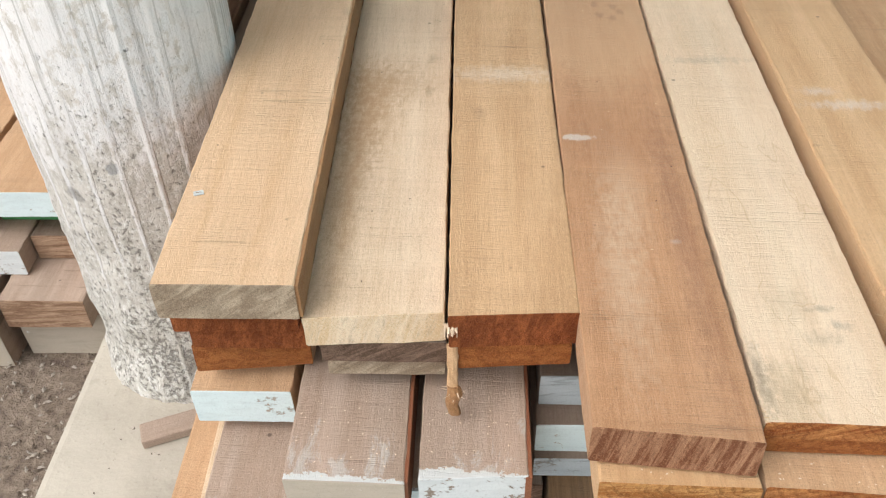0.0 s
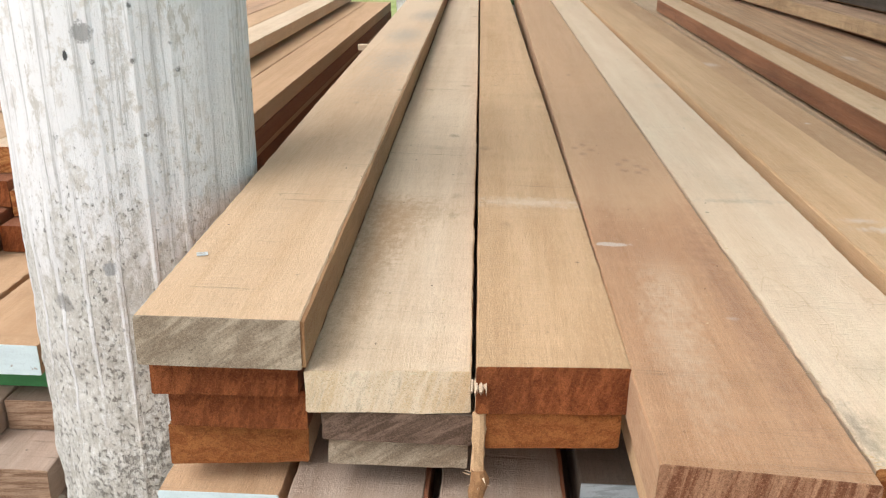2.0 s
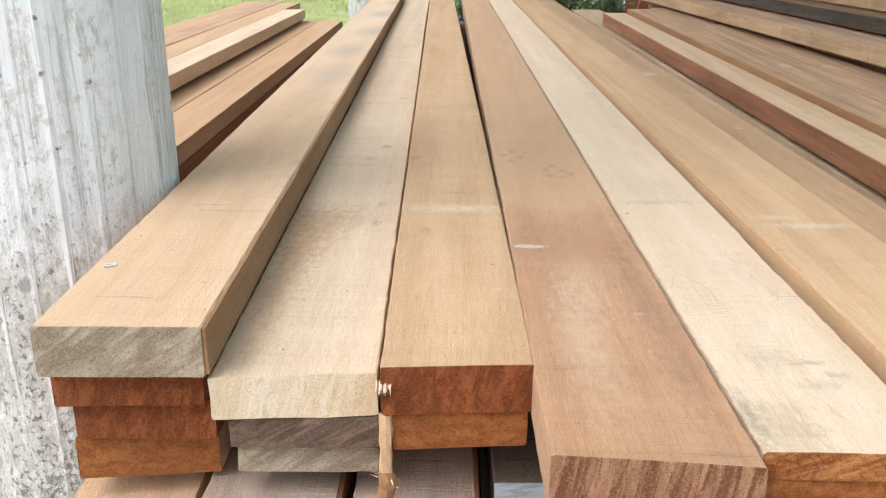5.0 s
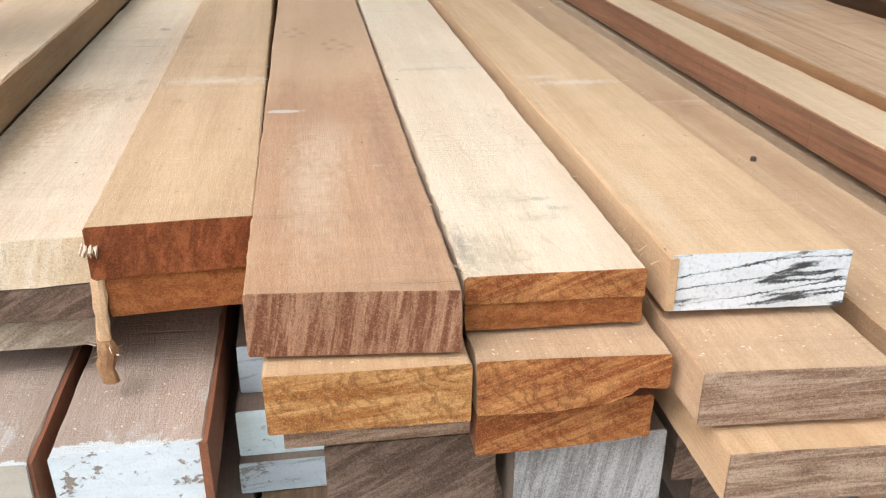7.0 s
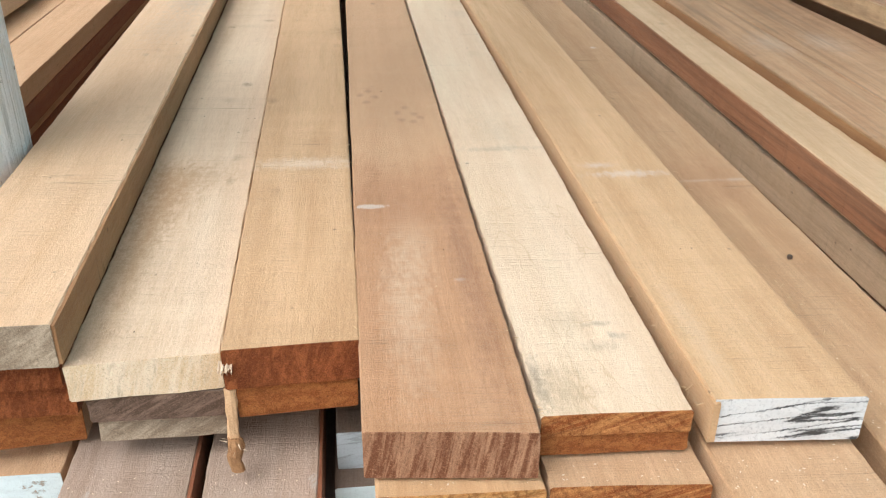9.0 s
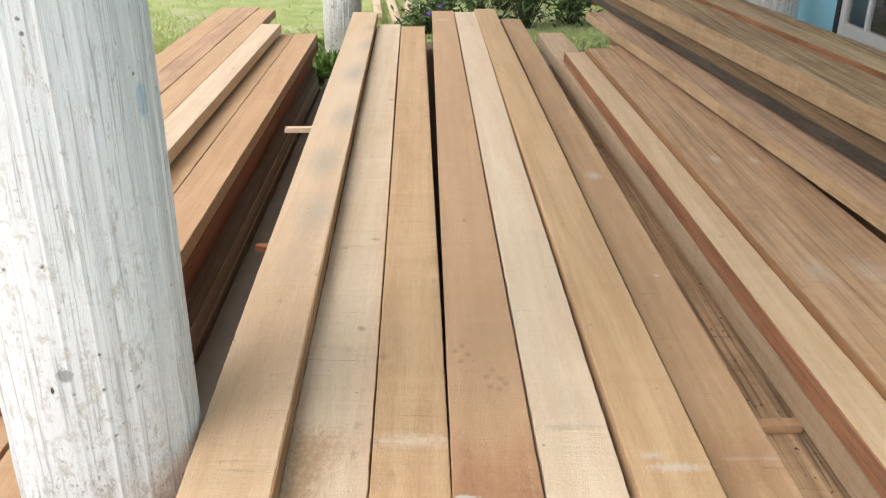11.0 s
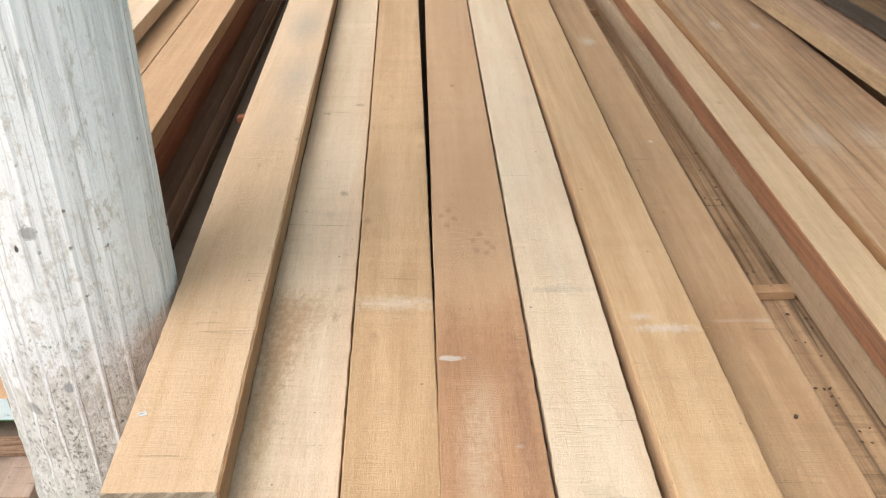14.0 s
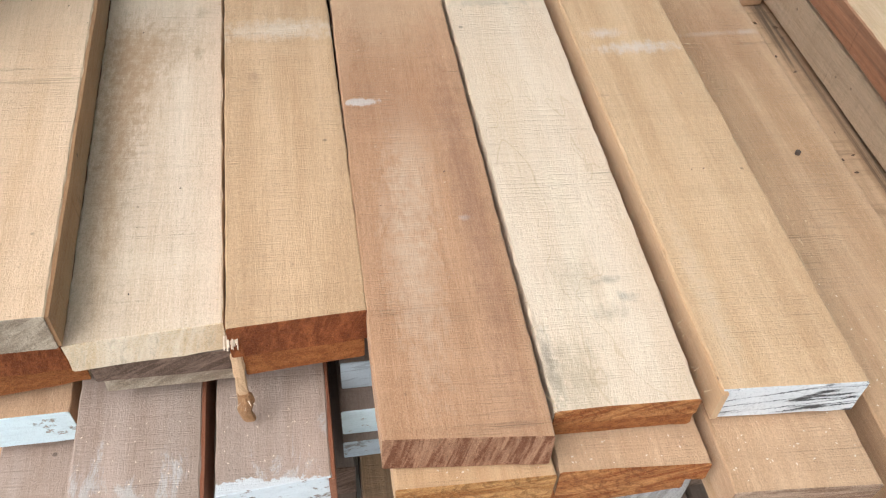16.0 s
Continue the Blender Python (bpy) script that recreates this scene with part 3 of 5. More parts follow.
# ---- columns ----
SPOTS = (((0.013, -0.137, 0.676), (0.011, 0.03, 0.012), (0.3, 0.29, 0.27), 0.85), ((-0.007, -0.137, 0.653), (0.003, 0.03, 0.006), (0.03, 0.03, 0.03), 0.95), ((0.134, -0.035, 1.023), (0.03, 0.013, 0.026), (0.3, 0.5, 0.6), 0.5),
         ((0.011, -0.137, 0.424), (0.009, 0.03, 0.009), (0.33, 0.33, 0.33), 0.8), ((-0.081, -0.11, 0.756), (0.006, 0.02, 0.006), (0.06, 0.06, 0.06), 0.9), ((-0.053, -0.126, 0.375), (0.014, 0.03, 0.012), (0.12, 0.11, 0.1), 0.5))


def column_mat(flutes):
    n = Nodes("chipped_whitewash")
    v, raw = n.coord(), n.coord(False)
    xyz = n.add("SeparateXYZ", Vector=raw).outputs
    z = xyz["Z"]
    soft = n.noise(v, (5, 5, 2.2), 5, 0.6)
    streak = n.noise(v, (38, 38, 1.6), 4, 0.6)
    grain = n.noise(v, (150, 150, 130), 5, 0.8)
    mottle = n.noise(v, (48, 48, 40), 6, 0.75)
    lumps = n.noise(v, (13, 13, 8), 5, 0.65)
    # thin ridges between the flutes keep their paint longest
    ang = n.math("MULTIPLY", n.math("ARCTAN2", xyz["Y"], xyz["X"]), float(flutes))
    ridge = n.ramp(n.math("ADD", n.math("COSINE", ang), n.math("MULTIPLY", n.math("SUBTRACT", mottle, 0.5), 0.5)), 0.8, 0.97)
    paint = n.mix(n.ramp(streak, 0.5, 0.66, 0.0, 0.75), (0.88, 0.865, 0.845), (0.68, 0.67, 0.655))
    paint = n.mix(n.ramp(n.noise(v, (110, 110, 2.2), 3, 0.6), 0.66, 0.7, 0.0, 0.55), paint, (0.4, 0.4, 0.4))
    beige = n.math("MULTIPLY", n.ramp(mottle, 0.52, 0.6), n.ramp(soft, 0.44, 0.56))
    paint = n.mix(n.math("MULTIPLY", beige, 0.65), paint, (0.6, 0.55, 0.47))
    # fine upright cracks and runs in the old coats, and flaked beige patches between them
    runs = n.noise(v, (150, 150, 3.2), 5, 0.68, 0.4)
    paint = n.mix(n.ramp(runs, 0.56, 0.64, 0.0, 0.75), paint, (0.46, 0.445, 0.41))
    paint = n.mix(n.ramp(runs, 0.44, 0.34, 0.0, 0.5), paint, (0.9, 0.89, 0.88))
    flaked = n.math("MULTIPLY", n.ramp(n.noise(v, (85, 85, 26), 6, 0.75), 0.55, 0.6), n.ramp(n.noise(v, (30, 30, 3), 4, 0.6), 0.48, 0.58))
    paint = n.mix(n.math("MULTIPLY", flaked, 0.75), paint, (0.55, 0.51, 0.44))
    # bare cement near the foot
    zone = n.ramp(z, 0.2, 0.66, 0.46, -0.3)
    bare = n.ramp(n.math("SUBTRACT", n.math("ADD", n.math("ADD", zone, n.math("MULTIPLY", lumps, 0.6)), n.math("MULTIPLY", mottle, 0.4)), n.math("MULTIPLY", ridge, 0.3)), 0.52, 0.62)
    cement = n.mix(n.ramp(mottle, 0.38, 0.62), (0.72, 0.69, 0.63), (0.52, 0.49, 0.43))
    cement = n.mix(n.ramp(grain, 0.5, 0.36, 0.0, 0.9), cement, (0.82, 0.81, 0.78))
    col = n.mix(bare, paint, cement)
    # pits, thick where the splashes reach
    low = n.ramp(z, 0.18, 0.66, 0.05, -0.075)
    pit = n.noise(v, (165, 165, 140), 5, 0.72, 0.3)
    holes = n.ramp(n.math("SUBTRACT", n.math("ADD", n.math("ADD", pit, low), n.math("MULTIPLY", n.math("SUBTRACT", lumps, 0.5), 0.25)), n.math("MULTIPLY", ridge, 0.06)), 0.59, 0.66)
    col = n.mix(n.math("MULTIPLY", holes, 0.7), col, (0.23, 0.205, 0.17))
    chip = n.ramp(n.noise(v, (26, 26, 22), 6, 0.6, 0.5), 0.70, 0.73)
    col = n.mix(n.math("MULTIPLY", chip, 0.8), col, (0.33, 0.32, 0.3))
    # small dark specks all the way up, and single old marks
    speck = n.add("TexVoronoi", Vector=v, Scale=34.0, Randomness=1.0).outputs["Distance"]
    col = n.mix(n.math("MULTIPLY", n.ramp(speck, 0.12, 0.07), n.ramp(mottle, 0.48, 0.56, 0.0, 0.85)), col, (0.16, 0.15, 0.135))
    for place, size, c, amount in SPOTS:
        d = n.vec("MULTIPLY", n.vec("SUBTRACT", raw, place), tuple(1 / q for q in size))
        ln = n.nt.nodes.new("ShaderNodeVectorMath")
        ln.operation = "LENGTH"
        n.put(ln.inputs[0], d)
        col = n.mix(n.ramp(n.math("ADD", ln.outputs["Value"], n.math("MULTIPLY", n.math("SUBTRACT", grain, 0.5), 2.2)), 1.0, 0.7, 0.0, amount), col, c)
    h = n.math("SUBTRACT", n.math("ADD", n.math("ADD", n.math("MULTIPLY", mottle, 0.5), n.math("MULTIPLY", runs, 0.5)), n.math("MULTIPLY", grain, 0.6)), n.math("ADD", holes, n.math("MULTIPLY", bare, 0.25)))
    n.bump(h, 0.8, n.ramp(z, 0.4, 0.8, 0.007, 0.003))
    return n.done(col, 0.88)


COLUMN = column_mat(22)


def column(x, y, r, h, flutes, label):
    bm = bmesh.new()
    n = 352
    zs = [0.012 * k for k in range(50)] + [0.62, 0.66, 0.72, 0.8, 0.9, 1.1, 1.4, 1.8, 2.3, h]
    rows = []
    for z in zs:
        row = []
        for k in range(n):
            a = 2 * math.pi * k / n
            rib = max(0.0, math.cos(a * flutes)) ** 8 * 0.0019 * (0.55 + 0.45 * math.sin(a * 5 + 1.3 * y))
            worn = max(0.0, 1 - z / 0.55)
            p = Vector((math.cos(a), math.sin(a), z * 7.3))
            rr = r + rib * (1 + 0.5 * worn) + noise.noise(p * 2.2 + Vector((x, y, 0))) * (0.0012 + 0.006 * worn) + noise.noise(p * 9) * 0.004 * worn + max(0, 0.05 - z) * 0.25
            row.append(bm.verts.new((rr * math.cos(a), rr * math.sin(a), z)))
        rows.append(row)
    for a, b in zip(rows, rows[1:]):
        for k in range(n):
            bm.faces.new((a[k - 1], a[k], b[k], b[k - 1]))
    bm.faces.new(rows[0])
    bm.faces.new(rows[-1])
    ob = link_mesh("column", bm, COLUMN)
    ob.location = (x, y, 0)
    return tagged(ob, label, "column", "porch columns")


column(-0.403, 0.986, 0.137, 3.1, 22, "fluted white concrete porch column with a worn foot")
column(-0.5, 6.25, 0.137, 3.1, 22, "fluted white concrete porch column beside the lawn")
column(2.105, 5.0, 0.137, 3.1, 22, "fluted white concrete porch column before the blue wall")

# ---- main stack: the top layer ----
plank("plank", -0.252, 0.577, 0.500, 0.129, 0.042, 4.5, ORANGE, E_GREY, dx=-0.075, flare=0.08, label="pale orange plank with grey mould stains along its far half", end_label="weathered grey end grain", far_end=E_GREY)
plank("plank", -0.122, 0.584, 0.456, 0.1295, 0.037, 4.3, CREAM, E_CREAM, dx=-0.054, flare=-0.02, dz=0.006, skew=0.008, rag=1.6, label="rough-sawn cream plank with fuzzy edges", end_label="fresh cream end grain", far_end=E_CREAM)
plank("plank", 0.0115, 0.573, 0.470, 0.1175, 0.040, 4.2, TAN, E_RED, dx=-0.052, flare=0.08, skew=0.006, label="tan plank with a faint chalk band across it", end_label="dark red end grain", far_end=E_DULL)
plank("plank", 0.1275, 0.446, 0.470, 0.1315, 0.043, 4.88, RUST, E_STRIPE, dx=0.004, skew=-0.013, label="red-brown plank with paw-like marks and a chalk smudge", end_label="striped red end grain", far_end=E_DULL)
plank("plank", 0.2645, 0.460, 0.467, 0.119, 0.0200, 4.85, PALE, E_ORANGE, dx=0.004, flare=0.05, skew=-0.003, rag=1.4, label="pale yellow plank with black mould at its corner", end_label="orange end grain", far_end=E_DULL)
plank("plank", 0.2655, 0.462, 0.4465, 0.118, 0.0195, 4.85, SAND, E_RUST, dx=0.003, skew=-0.003, rag=1.8, label="thin sand-coloured plank under the pale yellow one", end_label="torn orange end grain", far_end=E_DULL)
plank("plank", 0.400, 0.456, 0.474, 0.121, 0.041, 4.95, HONEY, P_CRACK, dx=-0.004, dz=-0.003, skew=-0.008, flare=0.02, rag=1.4, end_name="painted_end", label="honey-coloured plank with a cracked white painted end", end_label="cracked white painted end", far_end=E_DULL)
plank("plank", 0.548, 0.372, 0.420, 0.117, 0.042, 4.85, DUSTY, E_DULL, dx=0.0, dz=0.02, label="dusty brown plank with chalk flecks in the stack", end_label="dull brown end grain", far_end=E_DULL)

def edge_face(ob, x, dx, dz, length, th, mat, label):
    """The side of a plank in a wood colour of its own."""
    bm = bmesh.new()
    ys = stations(length)
    rows = []
    for y in ys:
        f = y / length
        x0 = x + dx * f + noise.noise((y * 11, x, 5)) * 0.0012
        rows.append([bm.verts.new(p) for p in ((x0 - 0.003, y, dz * f - 0.0015), (x0 + 0.003, y, dz * f - 0.0015), (x0 + 0.003, y, dz * f - th + 0.002), (x0 - 0.003, y, dz * f - th + 0.002))])
    for a, b in zip(rows, rows[1:]):
        for k in range(4):
            bm.faces.new((a[k - 1], a[k], b[k], b[k - 1]))
    bm.faces.new(rows[0]), bm.faces.new(rows[-1])
    part("edge_face", bm, mat, ob, label)


# brown side turned from the sun, its shade put into the darker wood colour
edge_face(bpy.data.objects["plank"], 0.129, -0.065, 0.0, 4.48, 0.042, SIENNA, "orange-brown side, shade painted in, with a ragged arris")
edge_face(bpy.data.objects["plank.006"], 0.001, -0.004, -0.003, 4.93, 0.041, OCHRE, "golden ochre side")

# ---- main stack: the layers below ----
R = "reddish plank under the pale orange one"
plank("plank", -0.250, 0.594, 0.4575, 0.119, 0.034, 4.4, BRICK, E_RED, dx=-0.06, label=R, skew=0.004)
plank("plank", -0.243, 0.606, 0.423, 0.116, 0.037, 4.4, BRICK, E_RED, dx=-0.06, label=R, rag=1.8)
plank("plank", -0.248, 0.616, 0.384, 0.117, 0.040, 4.4, SAND, E_RUST, dx=-0.06, skew=0.012, rag=1.8, label="sand-coloured plank with an orange sawn end", end_label="rough orange end grain")
plank("plank", -0.260, 0.602, 0.322, 0.106, 0.050, 4.4, SAND, P_BLUE, dx=-0.05, end_name="painted_end", label="short-looking sand-coloured beam with a pale blue end", end_label="pale blue painted end")
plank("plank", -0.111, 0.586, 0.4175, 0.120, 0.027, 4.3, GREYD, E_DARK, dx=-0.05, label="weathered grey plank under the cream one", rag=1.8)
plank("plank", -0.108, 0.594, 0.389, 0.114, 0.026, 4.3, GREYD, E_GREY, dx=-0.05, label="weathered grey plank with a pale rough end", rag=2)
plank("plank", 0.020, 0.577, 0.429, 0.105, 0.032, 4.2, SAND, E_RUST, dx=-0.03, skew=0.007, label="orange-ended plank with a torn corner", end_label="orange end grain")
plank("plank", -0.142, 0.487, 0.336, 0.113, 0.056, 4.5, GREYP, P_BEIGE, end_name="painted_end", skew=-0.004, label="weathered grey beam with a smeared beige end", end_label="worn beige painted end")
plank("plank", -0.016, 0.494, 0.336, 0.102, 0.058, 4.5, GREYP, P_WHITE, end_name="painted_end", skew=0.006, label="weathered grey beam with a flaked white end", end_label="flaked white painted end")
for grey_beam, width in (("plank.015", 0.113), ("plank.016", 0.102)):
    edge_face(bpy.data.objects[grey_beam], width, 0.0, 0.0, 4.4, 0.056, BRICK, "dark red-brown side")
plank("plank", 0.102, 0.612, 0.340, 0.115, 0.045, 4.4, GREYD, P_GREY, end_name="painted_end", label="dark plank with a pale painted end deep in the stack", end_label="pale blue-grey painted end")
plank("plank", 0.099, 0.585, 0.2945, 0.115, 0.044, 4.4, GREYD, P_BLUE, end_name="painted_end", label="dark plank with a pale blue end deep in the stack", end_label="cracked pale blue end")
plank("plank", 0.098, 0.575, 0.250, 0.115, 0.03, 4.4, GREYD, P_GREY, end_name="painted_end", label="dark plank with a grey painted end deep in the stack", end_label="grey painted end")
plank("plank", 0.136, 0.432, 0.4225, 0.128, 0.042, 4.7, OCHRE, E_OCHRE, skew=-0.004, label="ochre plank under the red-brown one", end_label="ochre end grain with a crack")
plank("plank", 0.145, 0.448, 0.379, 0.122, 0.021, 4.6, SAND, E_DULL, label="thin brown plank under the ochre one", end_label="smooth brown end grain")
plank("plank", 0.268, 0.428, 0.4225, 0.124, 0.040, 4.7, SAND, E_ORANGE, skew=-0.008, chip=1.3, rag=1.6, label="sand-coloured plank with a chipped orange end", end_label="chipped orange end grain")
plank("plank", 0.269, 0.440, 0.381, 0.121, 0.036, 4.6, BRICK, E_ORANGE, chip=0.25, label="reddish plank with a rough orange end", end_label="rough orange end grain")
plank("plank", 0.400, 0.391, 0.4255, 0.122, 0.038, 4.9, SAND, E_DULL, skew=-0.008, label="sand-coloured plank with a dull brown end", end_label="dull brown end grain")
plank("plank", 0.412, 0.368, 0.382, 0.122, 0.038, 4.9, OCHRE, E_DULL, skew=-0.006, label="ochre plank with a dull brown end", end_label="dull brown end grain")
plank("plank", 0.556, 0.392, 0.372, 0.124, 0.047, 4.7, SAND, E_ORANGE, label="sand-coloured plank low in the stack")
plank("plank", 0.560, 0.4, 0.324, 0.124, 0.05, 4.7, SAND, E_DULL, label="sand-coloured plank low in the stack")
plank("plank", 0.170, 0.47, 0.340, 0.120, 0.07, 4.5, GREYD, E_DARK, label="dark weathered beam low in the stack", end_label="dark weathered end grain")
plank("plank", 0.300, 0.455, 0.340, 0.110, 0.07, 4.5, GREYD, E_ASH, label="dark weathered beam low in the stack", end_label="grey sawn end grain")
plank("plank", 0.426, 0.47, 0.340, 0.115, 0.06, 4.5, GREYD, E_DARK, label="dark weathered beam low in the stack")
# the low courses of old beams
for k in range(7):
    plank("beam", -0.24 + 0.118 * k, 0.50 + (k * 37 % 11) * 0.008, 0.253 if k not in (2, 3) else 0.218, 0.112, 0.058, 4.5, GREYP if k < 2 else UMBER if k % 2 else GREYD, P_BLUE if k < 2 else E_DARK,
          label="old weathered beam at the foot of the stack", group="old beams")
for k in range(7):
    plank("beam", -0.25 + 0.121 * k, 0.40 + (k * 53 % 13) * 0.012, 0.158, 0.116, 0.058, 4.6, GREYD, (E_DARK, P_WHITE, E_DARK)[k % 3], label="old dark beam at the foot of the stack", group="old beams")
# bearers across, under the stack
for y in (0.75, 2.3, 3.9, 4.85):
    b = link_mesh("bearer", box(-0.3, 0.72, y, y + 0.1, 0.0, 0.1, 0.004), GREYD)
    tagged(b, "dark beam laid across under the stack", "beam", "bearers")


def splinter(x, y, z, w, h, d, mat):
    """A torn tuft on a plank's corner: pointed fibres, each a part."""
    ob = tagged(thing("splinter", (x, y, z)), "torn tuft of fibres on the plank's corner", "splinter", "splinters")
    for k in range(14):
        a = k / 14
        x0, x1 = w * a, w * (a + random.uniform(0.05, 0.12))
        z1, z0 = -h * random.uniform(0, 0.2), -h * random.uniform(0.6, 1.0)
        y0 = -d * random.uniform(0.2, 1.0)
        bm = bmesh.new()
        q = [bm.verts.new(p) for p in ((x0, 0.002, z1), (x1, 0.002, z1), (x1, y0, (z0 + z1) / 2), (x0, y0, (z0 + z1) / 2), ((x0 + x1) / 2, y0 + 0.003, z0))]
        bm.faces.new(q[:4]), bm.faces.new((q[3], q[2], q[4])), bm.faces.new((q[0], q[3], q[4])), bm.faces.new((q[1], q[2], q[4]))
        part("fibre", bm, mat, ob)
    return ob


splinter(0.008, 0.571, 0.459, 0.012, 0.012, 0.012, CREAM)


def torn_strip(at):
    """A split-off strip that hangs beside the orange end: a pale shaft, a brown torn knob and loose fibres."""
    ob = tagged(thing("torn_strip", at), "long torn strip of pale wood with a frayed brown tip", "splinter", "splinters")

    def shaft(rows, name, mat, label):
        bm = bmesh.new()
        rings = []
        for k, (x, y, z, w, d) in enumerate(rows):
            ring = []
            for q in range(9):
                a = 2 * math.pi * q / 9
                rr = 1 + 0.3 * noise.noise((q * 1.7, k * 0.3, 3.0)) + random.uniform(-0.13, 0.13)
                ring.append(bm.verts.new((x + w * rr * math.cos(a), y + d * rr * math.sin(a), z + random.uniform(-0.0012, 0.0012))))
            rings.append(ring)
        for a, b in zip(rings, rings[1:]):
            for q in range(9):
                bm.faces.new((a[q - 1], a[q], b[q], b[q - 1]))
        bm.faces.new(rings[0]), bm.faces.new(rings[-1])
        part(name, bm, mat, ob, label)

    shaft([(0.0045, -0.001 - 0.0014 * k, -0.0066 * k, 0.0052, 0.0035) for k in range(8)], "strip", TAN, "pale torn shaft")
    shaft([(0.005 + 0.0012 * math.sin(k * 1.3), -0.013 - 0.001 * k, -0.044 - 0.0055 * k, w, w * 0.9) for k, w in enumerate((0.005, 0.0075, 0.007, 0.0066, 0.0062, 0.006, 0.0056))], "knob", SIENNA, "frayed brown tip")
    for k in range(12):
        a = 2 * math.pi * k / 12
        foot = Vector((0.005 + 0.007 * math.cos(a), -0.014 + 0.006 * math.sin(a), -0.047 - random.uniform(0, 0.012)))
        tip = foot + Vector((math.cos(a) * 0.006, -abs(math.sin(a)) * 0.006, random.uniform(-0.003, 0.008)))
        bm = bmesh.new()
        q = [bm.verts.new(p) for p in (foot, foot + Vector((0.0012, 0, 0.0012)), foot + Vector((0, 0.0012, -0.0008)), tip)]
        for f in ((0, 1, 3), (1, 2, 3), (2, 0, 3), (0, 2, 1)):
            bm.faces.new([q[c] for c in f])
        part("fibre", bm, CREAM, ob)


torn_strip((0.010, 0.574, 0.428))

# spacer sticks between the layers
for x0, x1, y, z, a in ((-0.455, -0.26, 3.17, 0.36, 3), (-0.455, -0.2, 2.39, 0.18, -4), (0.68, 0.862, 1.30, 0.256, 2), (0.70, 0.852, 3.33, 0.256, -2)):
    s = link_mesh("stick", box(x0, x1, -0.014, 0.014, -0.02, 0.0, 0.002), SAND if x0 > 0 else (CREAM if z > 0.3 else BRICK))
    s.matrix_world = Matrix.Translation((0, y, z)) @ pose(0, 0, 0, 0, 0, a)
    tagged(s, "thin spacer stick between stacked planks", "stick", "spacer sticks")

# ---- the stack in the gap and the one behind it ----
plank("plank", 0.672, 0.55, 0.236, 0.10, 0.05, 4.5, DUSTY, E_DULL, label="low dusty plank in the gap between stacks")
plank("plank", 0.776, 0.50, 0.233, 0.115, 0.05, 4.3, MOULD, E_DULL, dx=-0.02, label="low mouldy plank in the gap between stacks")
plank("plank", 0.672, 0.6, 0.185, 0.2, 0.06, 4.5, GREYD, E_DARK, label="low dark plank in the gap between stacks")
plank("plank", 0.884, 0.5, 0.302, 0.150, 0.068, 4.43, LEDGE, E_DULL, dx=-0.148, dz=0.106, rag=1.8, label="mottled grey plank on edge beside the gap", far_end=E_OCHRE)
SIDE = [  # x, y, z, width, thickness, length, wood, dx, dz, label, wood of the side and its words
    (0.870, 0.45, 0.370, 0.100, 0.055, 3.72, SPLIT, -0.092, 0.080, "cream plank with a red-brown edge along the gap", HEART, "red-brown heartwood edge"),
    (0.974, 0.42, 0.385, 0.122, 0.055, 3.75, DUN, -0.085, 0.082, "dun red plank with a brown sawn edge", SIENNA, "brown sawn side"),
    (1.098, 0.42, 0.385, 0.240, 0.050, 3.85, DUN, -0.082, 0.080, "wide dun red plank with chalk smudges", None, ""),
    (1.380, 0.42, 0.472, 0.165, 0.050, 4.45, PINK, -0.380, 0.062, "dusty pinkish-brown plank with a split pale edge", TICK, "pale mottled side"),
    (1.508, 0.42, 0.530, 0.150, 0.045, 4.75, UMBER, -0.415, 0.056, "sooty plank with a black mouldy side", BLACK, "black mouldy side"),
    (1.600, 0.40, 0.622, 0.165, 0.085, 4.88, MOULD, -0.425, 0.046, "thick mouldy brown beam", TICK, "tan side with upright saw ticks"),
    (1.775, 0.40, 0.606, 0.105, 0.060, 4.85, MOULD, -0.425, 0.046, "weathered brown plank on the farther stack", None, ""),
    (1.892, 0.40, 0.622, 0.115, 0.062, 4.75, TICK, -0.43, 0.046, "pale weathered plank on the farther stack", HEART, "rusty red side"),
    (2.020, 0.40, 0.612, 0.125, 0.055, 4.6, MOULD, -0.43, 0.046, "weathered brown plank on the farther stack", None, ""),
]
for x, y, z, w, th, ln, mat, dx, dz, lab, side, words in SIDE:
    side_plank = plank("plank", x, y, z, w, th, ln, mat, E_DULL, dx=dx, dz=dz, rag=1.8, round_edge=0.007 if x > 1.3 else 0.003, flare=-0.4 if w == 0.24 else 0.0, label=lab, group="farther stack planks", far_end=E_OCHRE)
    if side:
        edge_face(side_plank, 0.0, dx, dz, ln - 0.004, th - 0.004, side, words)
LOW = (DUSTY, SAND, GREYD, UMBER)
